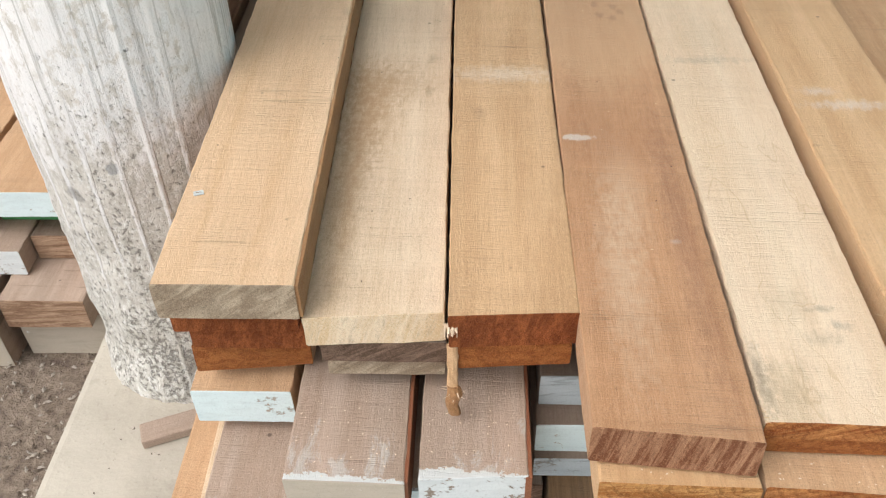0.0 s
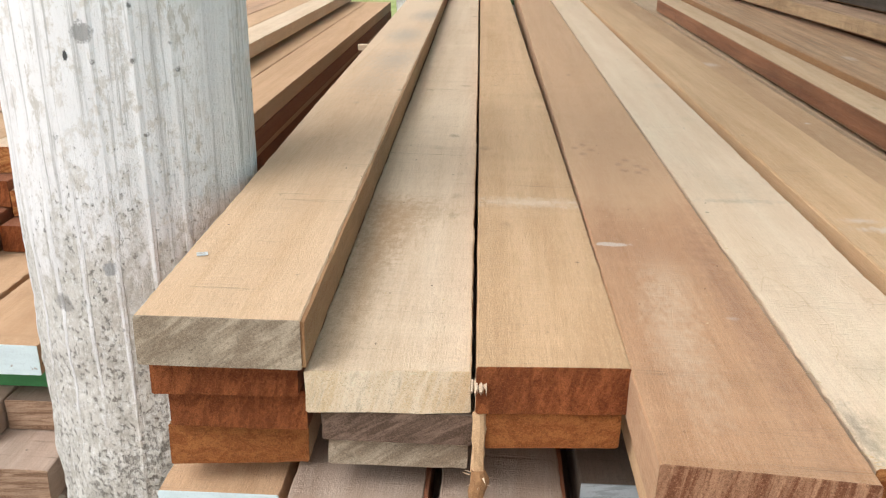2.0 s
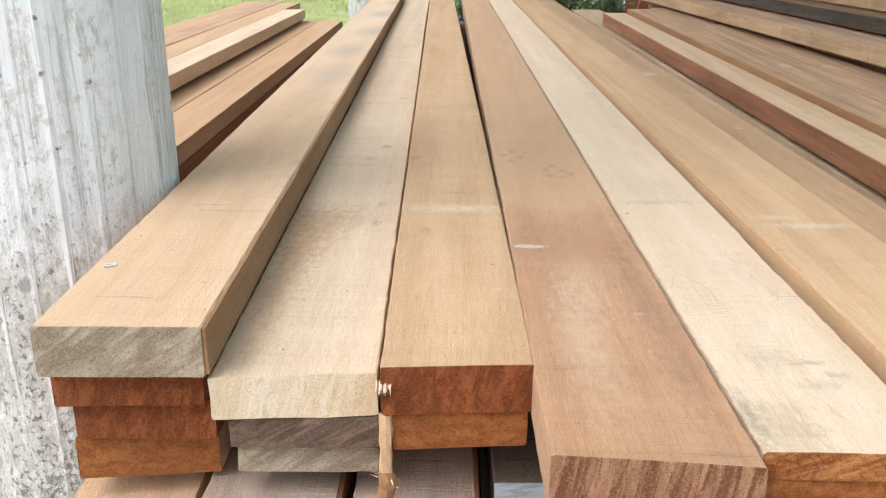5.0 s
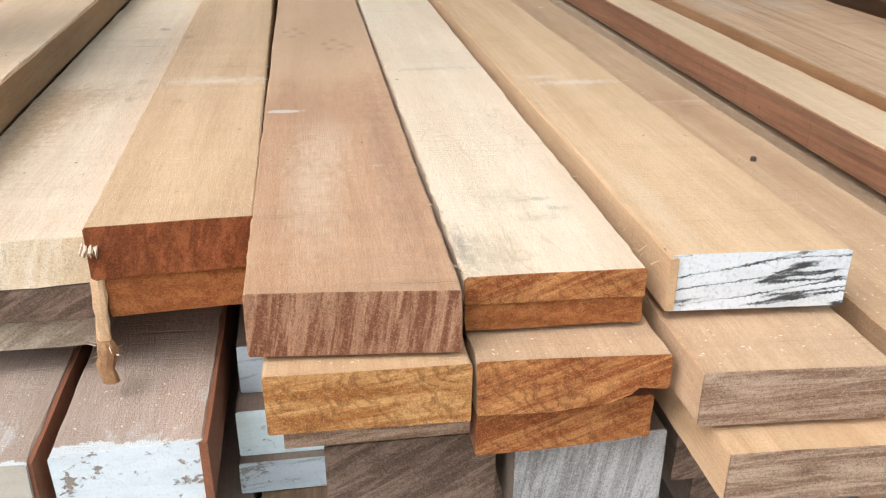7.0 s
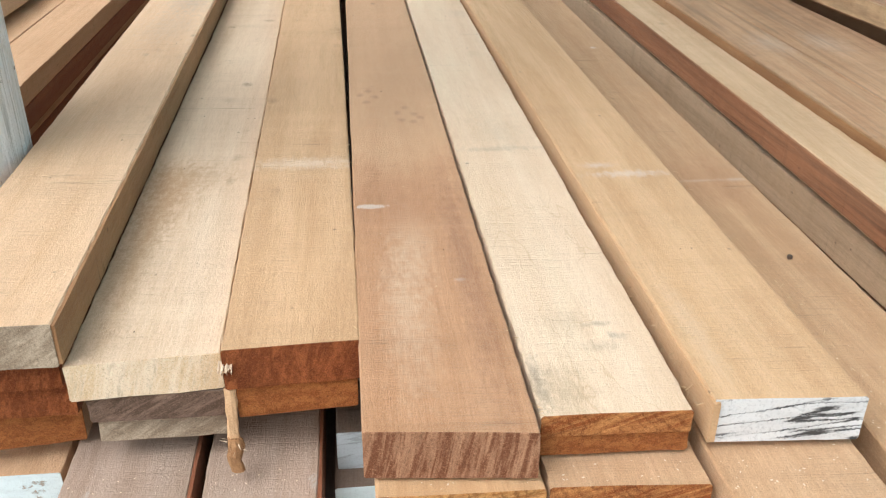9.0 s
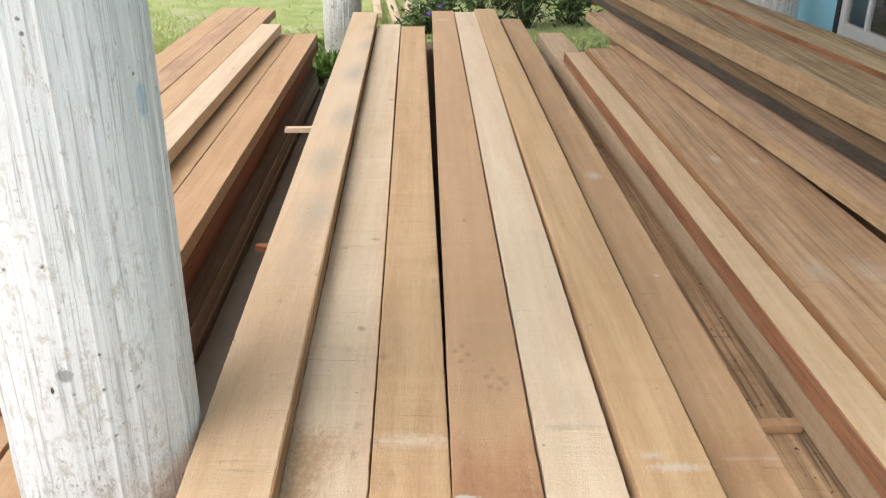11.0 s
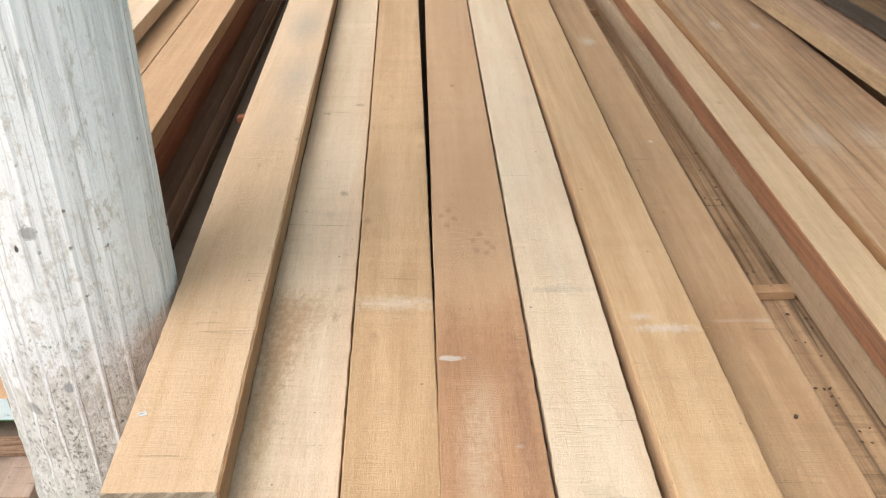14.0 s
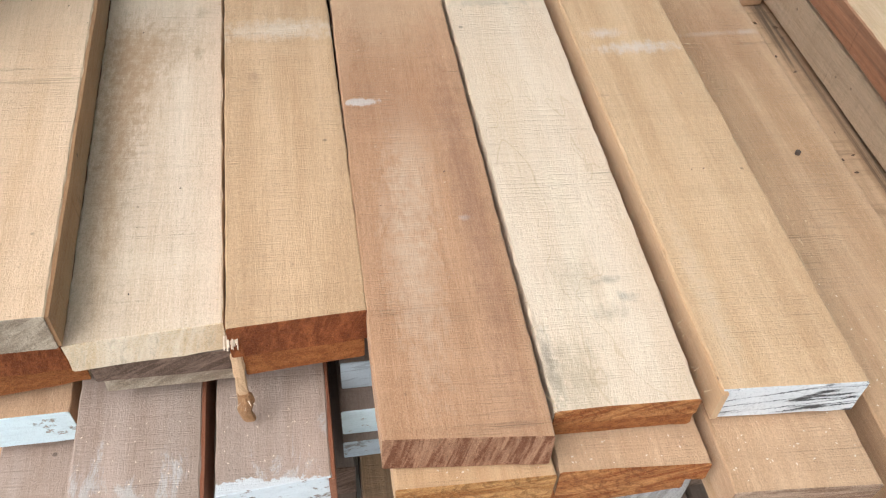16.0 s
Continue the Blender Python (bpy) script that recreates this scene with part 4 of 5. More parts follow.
for k, (x, z, w, th, ln, dx, dz) in enumerate(((0.9, 0.232, 0.13, 0.03, 4.0, -0.12, 0.06), (1.045, 0.340, 0.055, 0.13, 3.7, -0.08, 0.105), (1.105, 0.345, 0.11, 0.14, 3.7, -0.08, 0.09), (1.225, 0.330, 0.15, 0.05, 3.0, -0.08, 0.04),
                                               (1.53, 0.411, 0.13, 0.10, 4.4, -0.385, 0.06), (1.54, 0.308, 0.13, 0.10, 4.4, -0.385, 0.06), (1.675, 0.465, 0.09, 0.16, 4.5, -0.4, 0.05), (1.675, 0.302, 0.12, 0.09, 4.5, -0.4, 0.05),
                                               (1.775, 0.545, 0.11, 0.16, 4.6, -0.42, 0.046), (1.80, 0.382, 0.11, 0.17, 4.6, -0.42, 0.046), (1.895, 0.553, 0.12, 0.17, 4.5, -0.43, 0.046), (1.92, 0.380, 0.12, 0.17, 4.5, -0.43, 0.046), (2.02, 0.553, 0.12, 0.17, 4.4, -0.43, 0.046), (2.045, 0.380, 0.11, 0.17, 4.4, -0.43, 0.046))):
    plank("plank", x, 0.47, z, w, th, ln, LOW[k % 4], E_DULL, dx=dx, dz=dz, rag=1.5, label="rough sawn plank in the lower courses of the farther stack", group="farther stack planks", far_end=E_OCHRE)
for y in (0.8, 2.6, 3.9):
    b = link_mesh("bearer", box(0.82, 2.12 - 0.09 * y, y, y + 0.09, 0.0, 0.2 + 0.013 * (y - 0.45), 0.004), GREYD)
    tagged(b, "dark beam laid across under the farther stack", "beam", "bearers")

# ---- the stack beyond the column ----
LEFT = [
    (-0.735, 1.45, 0.302, 0.140, 0.05, 4.04, SAND, E_ORANGE, "sand-coloured plank in the stack beyond the column"), (-0.870, 1.5, 0.302, 0.131, 0.05, 3.98, SAND, E_ORANGE, "sand-coloured plank in the stack beyond the column"),
    (-0.935, 1.55, 0.372, 0.124, 0.05, 3.88, CREAM, E_ORANGE, "pale plank on top of the stack beyond the column"), (-1.062, 1.52, 0.372, 0.125, 0.05, 4.5, SAND, E_ORANGE, "sand-coloured plank on the stack beyond the column"),
    (-1.190, 1.56, 0.374, 0.125, 0.05, 4.55, PINK, E_DULL, "brown plank on the stack beyond the column"), (-1.318, 1.5, 0.372, 0.125, 0.05, 4.6, SAND, E_DULL, "brown plank on the stack beyond the column"),
    (-1.0, 1.5, 0.32, 0.128, 0.05, 4.2, BRICK, E_RED, "red plank under the pale one"), (-1.135, 1.5, 0.32, 0.128, 0.05, 4.4, BRICK, E_RED, "red plank under the brown one"), (-1.27, 1.44, 0.32, 0.128, 0.05, 4.5, BRICK, E_RED, "red plank under the brown one"),
    (-0.732, 1.40, 0.250, 0.138, 0.05, 4.1, BRICK, E_ORANGE, "red plank with a rough orange end"), (-0.768, 1.09, 0.197, 0.138, 0.048, 4.4, SAND, P_BLUE, "sand-coloured plank with a pale blue end"),
    (-0.762, 1.14, 0.147, 0.128, 0.046, 4.35, BRICK, P_GREEN, "red plank with a green painted end"), (-0.70, 1.10, 0.099, 0.10, 0.05, 4.3, GREYD, E_DULL, "old brown beam low in the stack"), (-0.82, 1.06, 0.099, 0.115, 0.05, 4.4, GREYW, P_WHITE, "old grey beam with a white end"),
    (-0.735, 1.0, 0.047, 0.14, 0.06, 4.4, GREYW, E_DULL, "old grey-brown beam low in the stack"), (-0.74, 1.03, -0.015, 0.15, 0.1, 4.4, GREYW, P_BEIGE, "pale old beam at the foot of the stack"),
    (-0.872, 1.45, 0.250, 0.13, 0.05, 4.0, BRICK, E_RED, "red plank low in the stack"), (-0.91, 1.12, 0.197, 0.13, 0.048, 4.4, SAND, P_BLUE, "sand-coloured plank with a pale blue end"), (-0.9, 1.1, 0.147, 0.13, 0.046, 4.4, GREYD, E_DARK, "old beam low in the stack"),
    (-0.89, 0.98, 0.047, 0.14, 0.06, 4.4, GREYD, P_WHITE, "old beam with a white end low in the stack"), (-0.92, 1.0, -0.015, 0.16, 0.1, 4.4, GREYW, P_BEIGE, "old beam at the foot of the stack"),
    (-1.02, 1.4, 0.267, 0.14, 0.07, 4.1, BRICK, E_RED, "red beam low in the stack"), (-1.17, 1.4, 0.267, 0.14, 0.07, 4.1, SAND, E_ORANGE, "brown beam low in the stack"), (-1.32, 1.4, 0.267, 0.14, 0.07, 4.1, BRICK, E_RED, "red beam low in the stack"),
    (-1.06, 1.1, 0.195, 0.15, 0.1, 4.4, SAND, P_GREY, "old beam low in the stack"), (-1.22, 1.1, 0.195, 0.15, 0.1, 4.4, SAND, E_DULL, "old beam low in the stack"), (-1.37, 1.1, 0.195, 0.15, 0.1, 4.4, GREYD, E_DULL, "old beam low in the stack"),
    (-1.06, 1.02, 0.093, 0.15, 0.2, 4.4, GREYD, E_DULL, "old beam at the foot of the stack"), (-1.22, 1.0, 0.093, 0.15, 0.2, 4.4, GREYD, E_DULL, "old beam at the foot of the stack"), (-1.38, 1.0, 0.093, 0.15, 0.2, 4.4, GREYD, E_DULL, "old beam at the foot of the stack")]
for x, y, z, w, th, ln, mat, end, lab in LEFT:
    plank("plank", x, y, z, w, th, ln, mat, end, rag=1.5, label=lab, group="planks beyond the column", end_name="painted_end" if "paint" in end.name else "end_grain", far_end=E_DULL)

# ---- the blue house wall, its window and door ----
def blue_mat():
    n = Nodes("faded_blue_paint")
    v = n.coord(False)
    a = n.noise(v, (3, 3, 1.5), 6, 0.65)
    d = n.noise(v, (9, 9, 1.2), 5, 0.6)
    b = n.noise(v, (90, 90, 90), 4, 0.6)
    col = n.mix(n.ramp(a, 0.35, 0.68), (0.46, 0.78, 0.92), (0.3, 0.68, 0.88))
    col = n.mix(n.ramp(d, 0.6, 0.72, 0.0, 0.7), col, (0.055, 0.3, 0.55))
    col = n.mix(n.ramp(a, 0.66, 0.7, 0.0, 0.8), col, (0.66, 0.74, 0.76))
    n.bump(n.math("ADD", a, n.math("MULTIPLY", b, 0.4)), 0.4, 0.004)
    return n.done(col, 0.75)


BLUE = blue_mat()
WX = 2.36
bm = bmesh.new()
WIN, DOOR = (5.55, 7.5, 0.855, 2.05), (3.41, 4.72, 0.0, 2.1)
y0, y1, top = -3.0, 13.0, 3.1
for a, b, c, d in ((y0, DOOR[0], 0, top), (DOOR[0], DOOR[1], DOOR[3], top), (DOOR[1], WIN[0], 0, top), (WIN[0], WIN[1], 0, WIN[2]), (WIN[0], WIN[1], WIN[3], top), (WIN[1], y1, 0, top)):
    box_into(bm, WX, WX + 0.16, a, b, c - 0.3 if c == 0 else c, d)
tagged(link_mesh("wall_east", bm, BLUE), "pale blue painted house wall with darker streaks", "wall", kind="structure")
bm = box(WX + 0.16, WX + 5, y1 - 0.16, y1, -0.3, top)
tagged(link_mesh("wall_north", bm, BLUE), "pale blue house wall at the corner", "wall", kind="structure")
DARKROOM = plain("dim_room_plaster", (0.06, 0.06, 0.06), 0.9)
bm = bmesh.new()
box_into(bm, WX + 2.4, WX + 2.5, 2.0, 9.0, -0.1, top), box_into(bm, WX + 0.16, WX + 2.4, 2.0, 2.1, -0.1, top), box_into(bm, WX + 0.16, WX + 2.4, 8.9, 9.0, -0.1, top)
tagged(link_mesh("wall_inside", bm, DARKROOM), "dim inner walls of the house", "wall", kind="structure")
tagged(link_mesh("ceiling", box(WX + 0.0, WX + 5, y0, y1, top, top + 0.1), plain("ceiling_board", (0.5, 0.5, 0.48))), "plain ceiling of the house", "ceiling", kind="structure")

WHITE = plain("white_gloss_paint", (0.78, 0.78, 0.77), 0.4, 0.15, 6, 0.15, 0.002)
TRIM = plain("black_painted_frame", (0.025, 0.026, 0.03), 0.5, 0.2)
g = Nodes("window_glass")
g.bsdf.inputs["Transmission Weight"].default_value = 1.0
g.bsdf.inputs["IOR"].default_value = 1.45
GLASS = g.done((0.9, 0.93, 0.93), 0.03)


def sash(y0, y1, z0, z1, parent, rows, cols=2, rail=0.055, low=0.075):
    """A white sash with panes, set in the wall's outer face."""
    bm = bmesh.new()
    x = WX - 0.012
    box_into(bm, x, x + 0.035, y0, y0 + rail, z0, z1, 0.003), box_into(bm, x, x + 0.035, y1 - rail, y1, z0, z1, 0.003)
    box_into(bm, x + 0.001, x + 0.034, y0 + rail, y1 - rail, z0, z0 + low, 0.003), box_into(bm, x + 0.001, x + 0.034, y0 + rail, y1 - rail, z1 - rail, z1, 0.003)
    s = part("sash", bm, WHITE, parent, "white painted wooden sash")
    w, h = (y1 - y0 - 2 * rail) / cols, (z1 - z0 - rail - low) / rows
    for i in range(1, cols):
        part("glazing_bar", box(x + 0.004, x + 0.03, y0 + rail + i * w - 0.014, y0 + rail + i * w + 0.014, z0 + low, z1 - rail, 0.002), WHITE, s)
    for j in range(1, rows):
        part("glazing_bar", box(x + 0.006, x + 0.028, y0 + rail, y1 - rail, z0 + low + j * h - 0.014, z0 + low + j * h + 0.014, 0.002), WHITE, s)
    for i in range(cols):
        for j in range(rows):
            p = part("pane", box(x + 0.014, x + 0.018, y0 + rail + i * w + 0.01, y0 + rail + (i + 1) * w - 0.01, z0 + low + j * h + 0.01, z0 + low + (j + 1) * h - 0.01), GLASS, s)
            p.visible_shadow = False
    return s


win = tagged(thing("window_1"), "black-framed window with white wooden sashes", "window", kind="structure")
bm = bmesh.new()
a, b, c, d = WIN
box_into(bm, WX - 0.02, WX + 0.05, a - 0.05, b + 0.03, c - 0.03, c + 0.018, 0.003), box_into(bm, WX - 0.018, WX + 0.05, a - 0.05, b + 0.03, d - 0.02, d + 0.05, 0.003)
for y in (a, 6.26, 6.84, b - 0.02):
    box_into(bm, WX - 0.016, WX + 0.048, y - 0.02, y + 0.02, c + 0.018, d - 0.02, 0.003)
part("window_frame", bm, TRIM, win, "black painted frame")
for p, q in ((6.865, 7.455), (6.285, 6.815), (5.585, 6.235)):
    sash(p, q, c + 0.022, d - 0.025, win, 2)
door = tagged(thing("door_1"), "closed white glazed door in a black frame", "door", kind="structure")
a, b, c, d = DOOR
bm = bmesh.new()
for y in (a, b - 0.05):
    box_into(bm, WX - 0.016, WX + 0.05, y, y + 0.05, 0.0, d, 0.003)
box_into(bm, WX - 0.016, WX + 0.05, a + 0.05, b - 0.05, d - 0.05, d, 0.003)
box_into(bm, WX - 0.014, WX + 0.05, a + 0.05, b - 0.05, 0.0, 0.44, 0.003)
part("door_frame", bm, TRIM, door, "black painted frame")
for p, q in ((4.075, 4.665), (3.465, 4.065)):
    sash(p, q, 0.445, d - 0.055, door, 4)
part("door_handle", box(WX - 0.04, WX - 0.012, 4.56, 4.58, 1.0, 1.12, 0.006), TRIM, door, "dark metal handle")

# unseen porch roof, implied by the columns; added and sized to shade the porch
tagged(link_mesh("roof", box(-0.72, WX, 0.1, 6.75, 3.1, 3.22, 0.01), plain("roof_board", (0.6, 0.58, 0.55), 0.85)), "unseen flat porch roof resting on the columns", "roof", kind="structure")

# ---- things before the house ----
lean_at = ((2.05, 8.75, 0.16, BRICK), (2.15, 8.62, 0.16, BRICK), (2.22, 8.5, 0.15, BRICK), (2.27, 8.38, 0.14, BRICK))
for x, y, w, mat in lean_at:
    bm = box(-w / 2, w / 2, -0.02, 0.02, 0, 2.6, 0.003)
    ob = link_mesh("board", bm, mat)
    ob.matrix_world = pose(x - 0.25, y, 0.0, 0, 14, 4)
    tagged(ob, "long red-brown board leaning against the blue wall", "board", "leaning boards")
    ob2 = part("edge_strip", box(w / 2, w / 2 + 0.012, -0.021, 0.021, 0, 2.6), SAND, ob, "pale sawn edge")
ob = link_mesh("stick", box(-0.03, 0.03, -0.012, 0.012, 0, 2.2, 0.002), GREYW)
ob.matrix_world = pose(2.08, 8.2, 0, 0, 7, 0)
tagged(ob, "thin grey slat leaning against the blue wall", "stick")
crate = tagged(thing("crate", (2.2, 8.15, 0)), "dark reddish-brown wooden crate by the wall", "crate")
part("box_body", box(-0.12, 0.12, -0.2, 0.2, 0.0, 0.48, 0.01), BRICK, crate)
part("box_lid", box(-0.13, 0.13, -0.21, 0.21, 0.48, 0.515, 0.008), BRICK, crate)
ob = link_mesh("slab", box(-0.012, 0.012, -0.2, 0.2, 0, 0.5, 0.003), plain("grey_board", (0.2, 0.17, 0.14)))
ob.matrix_world = pose(2.26, 7.05, 0, 0, 6, 0)
tagged(ob, "small grey board leaning on the blue wall", "board")


def planter(x, y, label):
    """A white urn: bowl with a rolled rim on a waisted foot."""
    ob = tagged(thing("planter", (x, y, 0)), label, "planter")
    prof = {"foot": ((0, 0), (0.19, 0), (0.2, 0.03), (0.17, 0.06), (0.12, 0.1), (0.1, 0.2), (0.12, 0.3), (0.13, 0.34), (0, 0.34)),
            "bowl": ((0, 0.34), (0.1, 0.34), (0.17, 0.4), (0.21, 0.5), (0.215, 0.6), (0.205, 0.66)), "rim": ((0.2, 0.66), (0.235, 0.665), (0.245, 0.69), (0.24, 0.71), (0.21, 0.712), (0.2, 0.68))}
    for nm, pts in prof.items():
        bm = bmesh.new()
        rows = [[bm.verts.new((r * math.cos(2 * math.pi * k / 40), r * math.sin(2 * math.pi * k / 40), z)) for k in range(40)] for r, z in pts if r > 0]
        for p, q in zip(rows, rows[1:] + ([rows[0]] if nm == "rim" else [])):
            for k in range(40):
                bm.faces.new((p[k - 1], p[k], q[k], q[k - 1]))
        part(nm, bm, WHITE, ob, smooth=True)
    bm = bmesh.new()
    bmesh.ops.create_circle(bm, cap_ends=True, segments=32, radius=0.205, matrix=Matrix.Translation((0, 0, 0.655)))
    part("soil", bm, plain("potting_soil", (0.05, 0.035, 0.025), 0.95), ob)
    return ob


planter(2.2, 10.9, "white urn-shaped planter on a waisted foot")


def rock(x, y, r, mat, label, name="rock", z=0.0):
    bm = bmesh.new()
    bmesh.ops.create_icosphere(bm, subdivisions=3, radius=r)
    for v in bm.verts:
        v.co *= 1 + noise.noise(v.co / r * 1.3 + Vector((x, y, 0))) * 0.45 + noise.noise(v.co / r * 4) * 0.12
        v.co.z = v.co.z * 0.8
    ob = link_mesh(name, bm, mat, smooth=True)
    ob.location = (x, y, z + r * 0.55)
    return tagged(ob, label, name)


STONE = plain("pale_stone", (0.52, 0.48, 0.43), 0.85, 0.5, 6, 0.8, 0.02)
rock(1.62, 10.8, 0.26, STONE, "pale rough stone among the shrubs", z=0.25)
rock(1.68, 10.9, 0.34, STONE, "large pale rough stone among the shrubs")
rock(-5.4, 17.2, 0.9, plain("brown_soil", (0.13, 0.09, 0.065), 0.95, 0.5, 5, 1.0, 0.03), "heap of bare brown soil at the lawn's edge", "earth_mound", -0.35)
rock(-3.9, 17.0, 0.16, STONE, "pale stone on the lawn", z=-0.05)

# planks lying on the lawn beyond the stack
for x0, ya, x1, yb, w in ((-0.32, 7.7, -0.55, 10.6, 0.07), (-0.14, 7.3, -0.44, 10.5, 0.07), (-0.06, 7.8, -0.13, 10.8, 0.06)):
    ob = link_mesh("board", box(-w / 2, w / 2, 0, math.hypot(x1 - x0, yb - ya), 0, 0.04, 0.003), CREAM)
    ob.matrix_world = pose(x0, ya, 0.05, 1.6, 0, math.degrees(math.atan2(-(x1 - x0), yb - ya)))
    tagged(ob, "fresh pale plank lying on the grass", "plank", "planks on the lawn")
# cut stump and a crumpled sheet on the lawn
bm = bmesh.new()
bmesh.ops.create_cone(bm, cap_ends=True, segments=14, radius1=0.1, radius2=0.075, depth=0.46, matrix=Matrix.Translation((0, 0, 0.23)))
for v in bm.verts:
    v.co.x += noise.noise(v.co * 8) * 0.02
ob = link_mesh("stump", bm, [OCHRE], smooth=False)
ob.location = (-0.72, 13.4, -0.03)
tagged(ob, "short ochre-coloured wooden stump on the lawn", "stump")
bm = bmesh.new()
bmesh.ops.create_grid(bm, x_segments=24, y_segments=16, size=1)
for v in bm.verts:
    p = v.co.copy()
    v.co = Vector((p.x * 0.36, p.y * 0.3, 0.02 + max(0, 1 - p.length) * 0.1 + abs(noise.noise(p * 4)) * 0.1))
ob = link_mesh("plastic_sheet", bm, plain("white_plastic", (0.75, 0.78, 0.74), 0.4, 0.2), smooth=True)
ob.location = (-0.48, 12.4, 0.0)
sol = ob.modifiers.new("thick", "SOLIDIFY")
sol.thickness = 0.004
tagged(ob, "crumpled whitish plastic sheet on the grass", "plastic sheet")

# ---- plants ----
def leaf_mat(name, a, b):
    n = Nodes(name)
    r = n.add("NewGeometry").outputs["Random Per Island"]
    v = n.coord(False)
    col = n.mix(r, a, b)
    col = n.mix(n.ramp(n.noise(v, (3, 3, 3), 3), 0.35, 0.7, 0.0, 0.4), col, tuple(c * 0.5 for c in a))
    n.bsdf.inputs["Specular IOR Level"].default_value = 0.3
    return n.done(col, 0.6)


def leaves_mesh(name, centres, mat, size, slim=0.35, droop=0.0, up=0.0, label=""):
    """Many small folded leaves in one mesh."""
    rng = np.random.default_rng(len(centres) + int(size * 1000))
    c = np.asarray(centres, float)
    k = len(c)
    d = rng.normal(size=(k, 3))
    d[:, 2] = d[:, 2] * 0.6 + up - droop
    d /= np.linalg.norm(d, axis=1)[:, None]
    s = np.cross(d, rng.normal(size=(k, 3)))
    s /= np.linalg.norm(s, axis=1)[:, None]
    ln = (size * rng.uniform(0.6, 1.3, k))[:, None]
    nrm = np.cross(d, s)
    tip, mid = c + d * ln, c + d * ln * 0.45 + nrm * ln * 0.05
    pts = np.stack([c, mid + s * ln * slim / 2, tip, mid - s * ln * slim / 2], 1).reshape(-1, 3)
    me = bpy.data.meshes.new(name)
    base = np.arange(k)[:, None] * 4
    me.from_pydata(pts.tolist(), [], (base + [0, 1, 2, 3]).tolist())
    me.materials.append(mat)
    ob = new(name, me)
    if label:
        ob["label"] = label
    return ob


def cloud(n, centre, radii, seed, hollow=0.35, lumps=9):
    """Places for leaves: lumps round a centre, with gaps between them."""
    rng = np.random.default_rng(seed)
    hubs = rng.normal(size=(lumps, 3)) * 0.5
    pick = hubs[rng.integers(0, lumps, n)] + rng.normal(size=(n, 3)) * 0.3
    return np.asarray(centre) + pick * np.asarray(radii)


LEAF = leaf_mat("shrub_leaf", (0.04, 0.085, 0.025), (0.16, 0.22, 0.08))
LEAF2 = leaf_mat("hedge_leaf", (0.08, 0.15, 0.03), (0.27, 0.38, 0.1))
LEAF3 = leaf_mat("tree_leaf", (0.02, 0.05, 0.014), (0.08, 0.13, 0.03))
PURPLE = leaf_mat("purple_petal", (0.2, 0.12, 0.5), (0.35, 0.25, 0.65))
MAGENTA = leaf_mat("pink_petal", (0.6, 0.05, 0.28), (0.8, 0.12, 0.4))
STEM = plain("green_brown_stem", (0.09, 0.085, 0.04), 0.8)


def stems_into(bm, x, y, h, spread, count, rng, r=0.006):
    tips = []
    for _ in range(count):
        a, q = rng.uniform(0, 2 * math.pi), rng.uniform(0.2, 1.0) * spread
        top = Vector((x + q * math.cos(a), y + q * math.sin(a), h * rng.uniform(0.6, 1.05)))
        foot = Vector((x + 0.15 * q * math.cos(a), y + 0.15 * q * math.sin(a), 0))
        bend = (foot + top) / 2 + Vector((0, 0, 0.12 * h)) - (top - foot).cross(Vector((0, 0, 1))) * 0.05
        prev = None
        for t in (0, 0.35, 0.7, 1.0):
            p = foot * (1 - t) ** 2 + bend * 2 * t * (1 - t) + top * t * t
            rr = r * (1 - 0.7 * t)
            ring = [bm.verts.new(p + Vector((rr * math.cos(w), rr * math.sin(w), 0))) for w in (0, 2.1, 4.2)]
            if prev:
                for k in range(3):
                    bm.faces.new((prev[k - 1], prev[k], ring[k], ring[k - 1]))
            prev = ring
            if t > 0.3:
                tips.append(p)
    return tips


def shrub(x, y, h, spread, count, per, leaf, size, seed, label, flowers=None):
    rng = random.Random(seed)
    ob = tagged(thing("shrub", (x, y, 0)), label, "shrub", "shrubs")
    bm = bmesh.new()
    tips = stems_into(bm, 0, 0, h, spread, count, rng)
    part("woody_base", bm, STEM, ob)
    pts = [tuple(t + Vector((rng.gauss(0, 0.07), rng.gauss(0, 0.07), rng.gauss(0, 0.09)))) for t in tips for _ in range(per)]
    lv = leaves_mesh("leaves", pts, leaf, size, 0.22, 0.1)
    lv.parent = ob
    if flowers:
        fl = leaves_mesh("blossom", [tuple(t + Vector((rng.gauss(0, 0.015), rng.gauss(0, 0.015), rng.gauss(0.03, 0.015)))) for t in tips[2::24] for _ in range(7)], flowers, 0.03, 0.8, label="small purple flowers")
        fl.parent = ob
    return ob


for k, (x, y, h, s, c) in enumerate(((0.55, 7.7, 0.55, 0.4, 34), (0.95, 7.5, 0.6, 0.36, 36), (1.38, 7.7, 0.36, 0.3, 30), (0.85, 8.5, 0.8, 0.45, 36), (0.25, 8.1, 0.38, 0.33, 26), (1.1, 9.3, 0.72, 0.4, 34), (0.12, 7.2, 0.24, 0.26, 24), (0.5, 9.2, 0.66, 0.4, 30), (1.8, 9.6, 0.3, 0.25, 20))):
    shrub(x, y, h, s, c, 5, LEAF, 0.1, 40 + k, "leggy green shrub with small purple flowers", PURPLE)


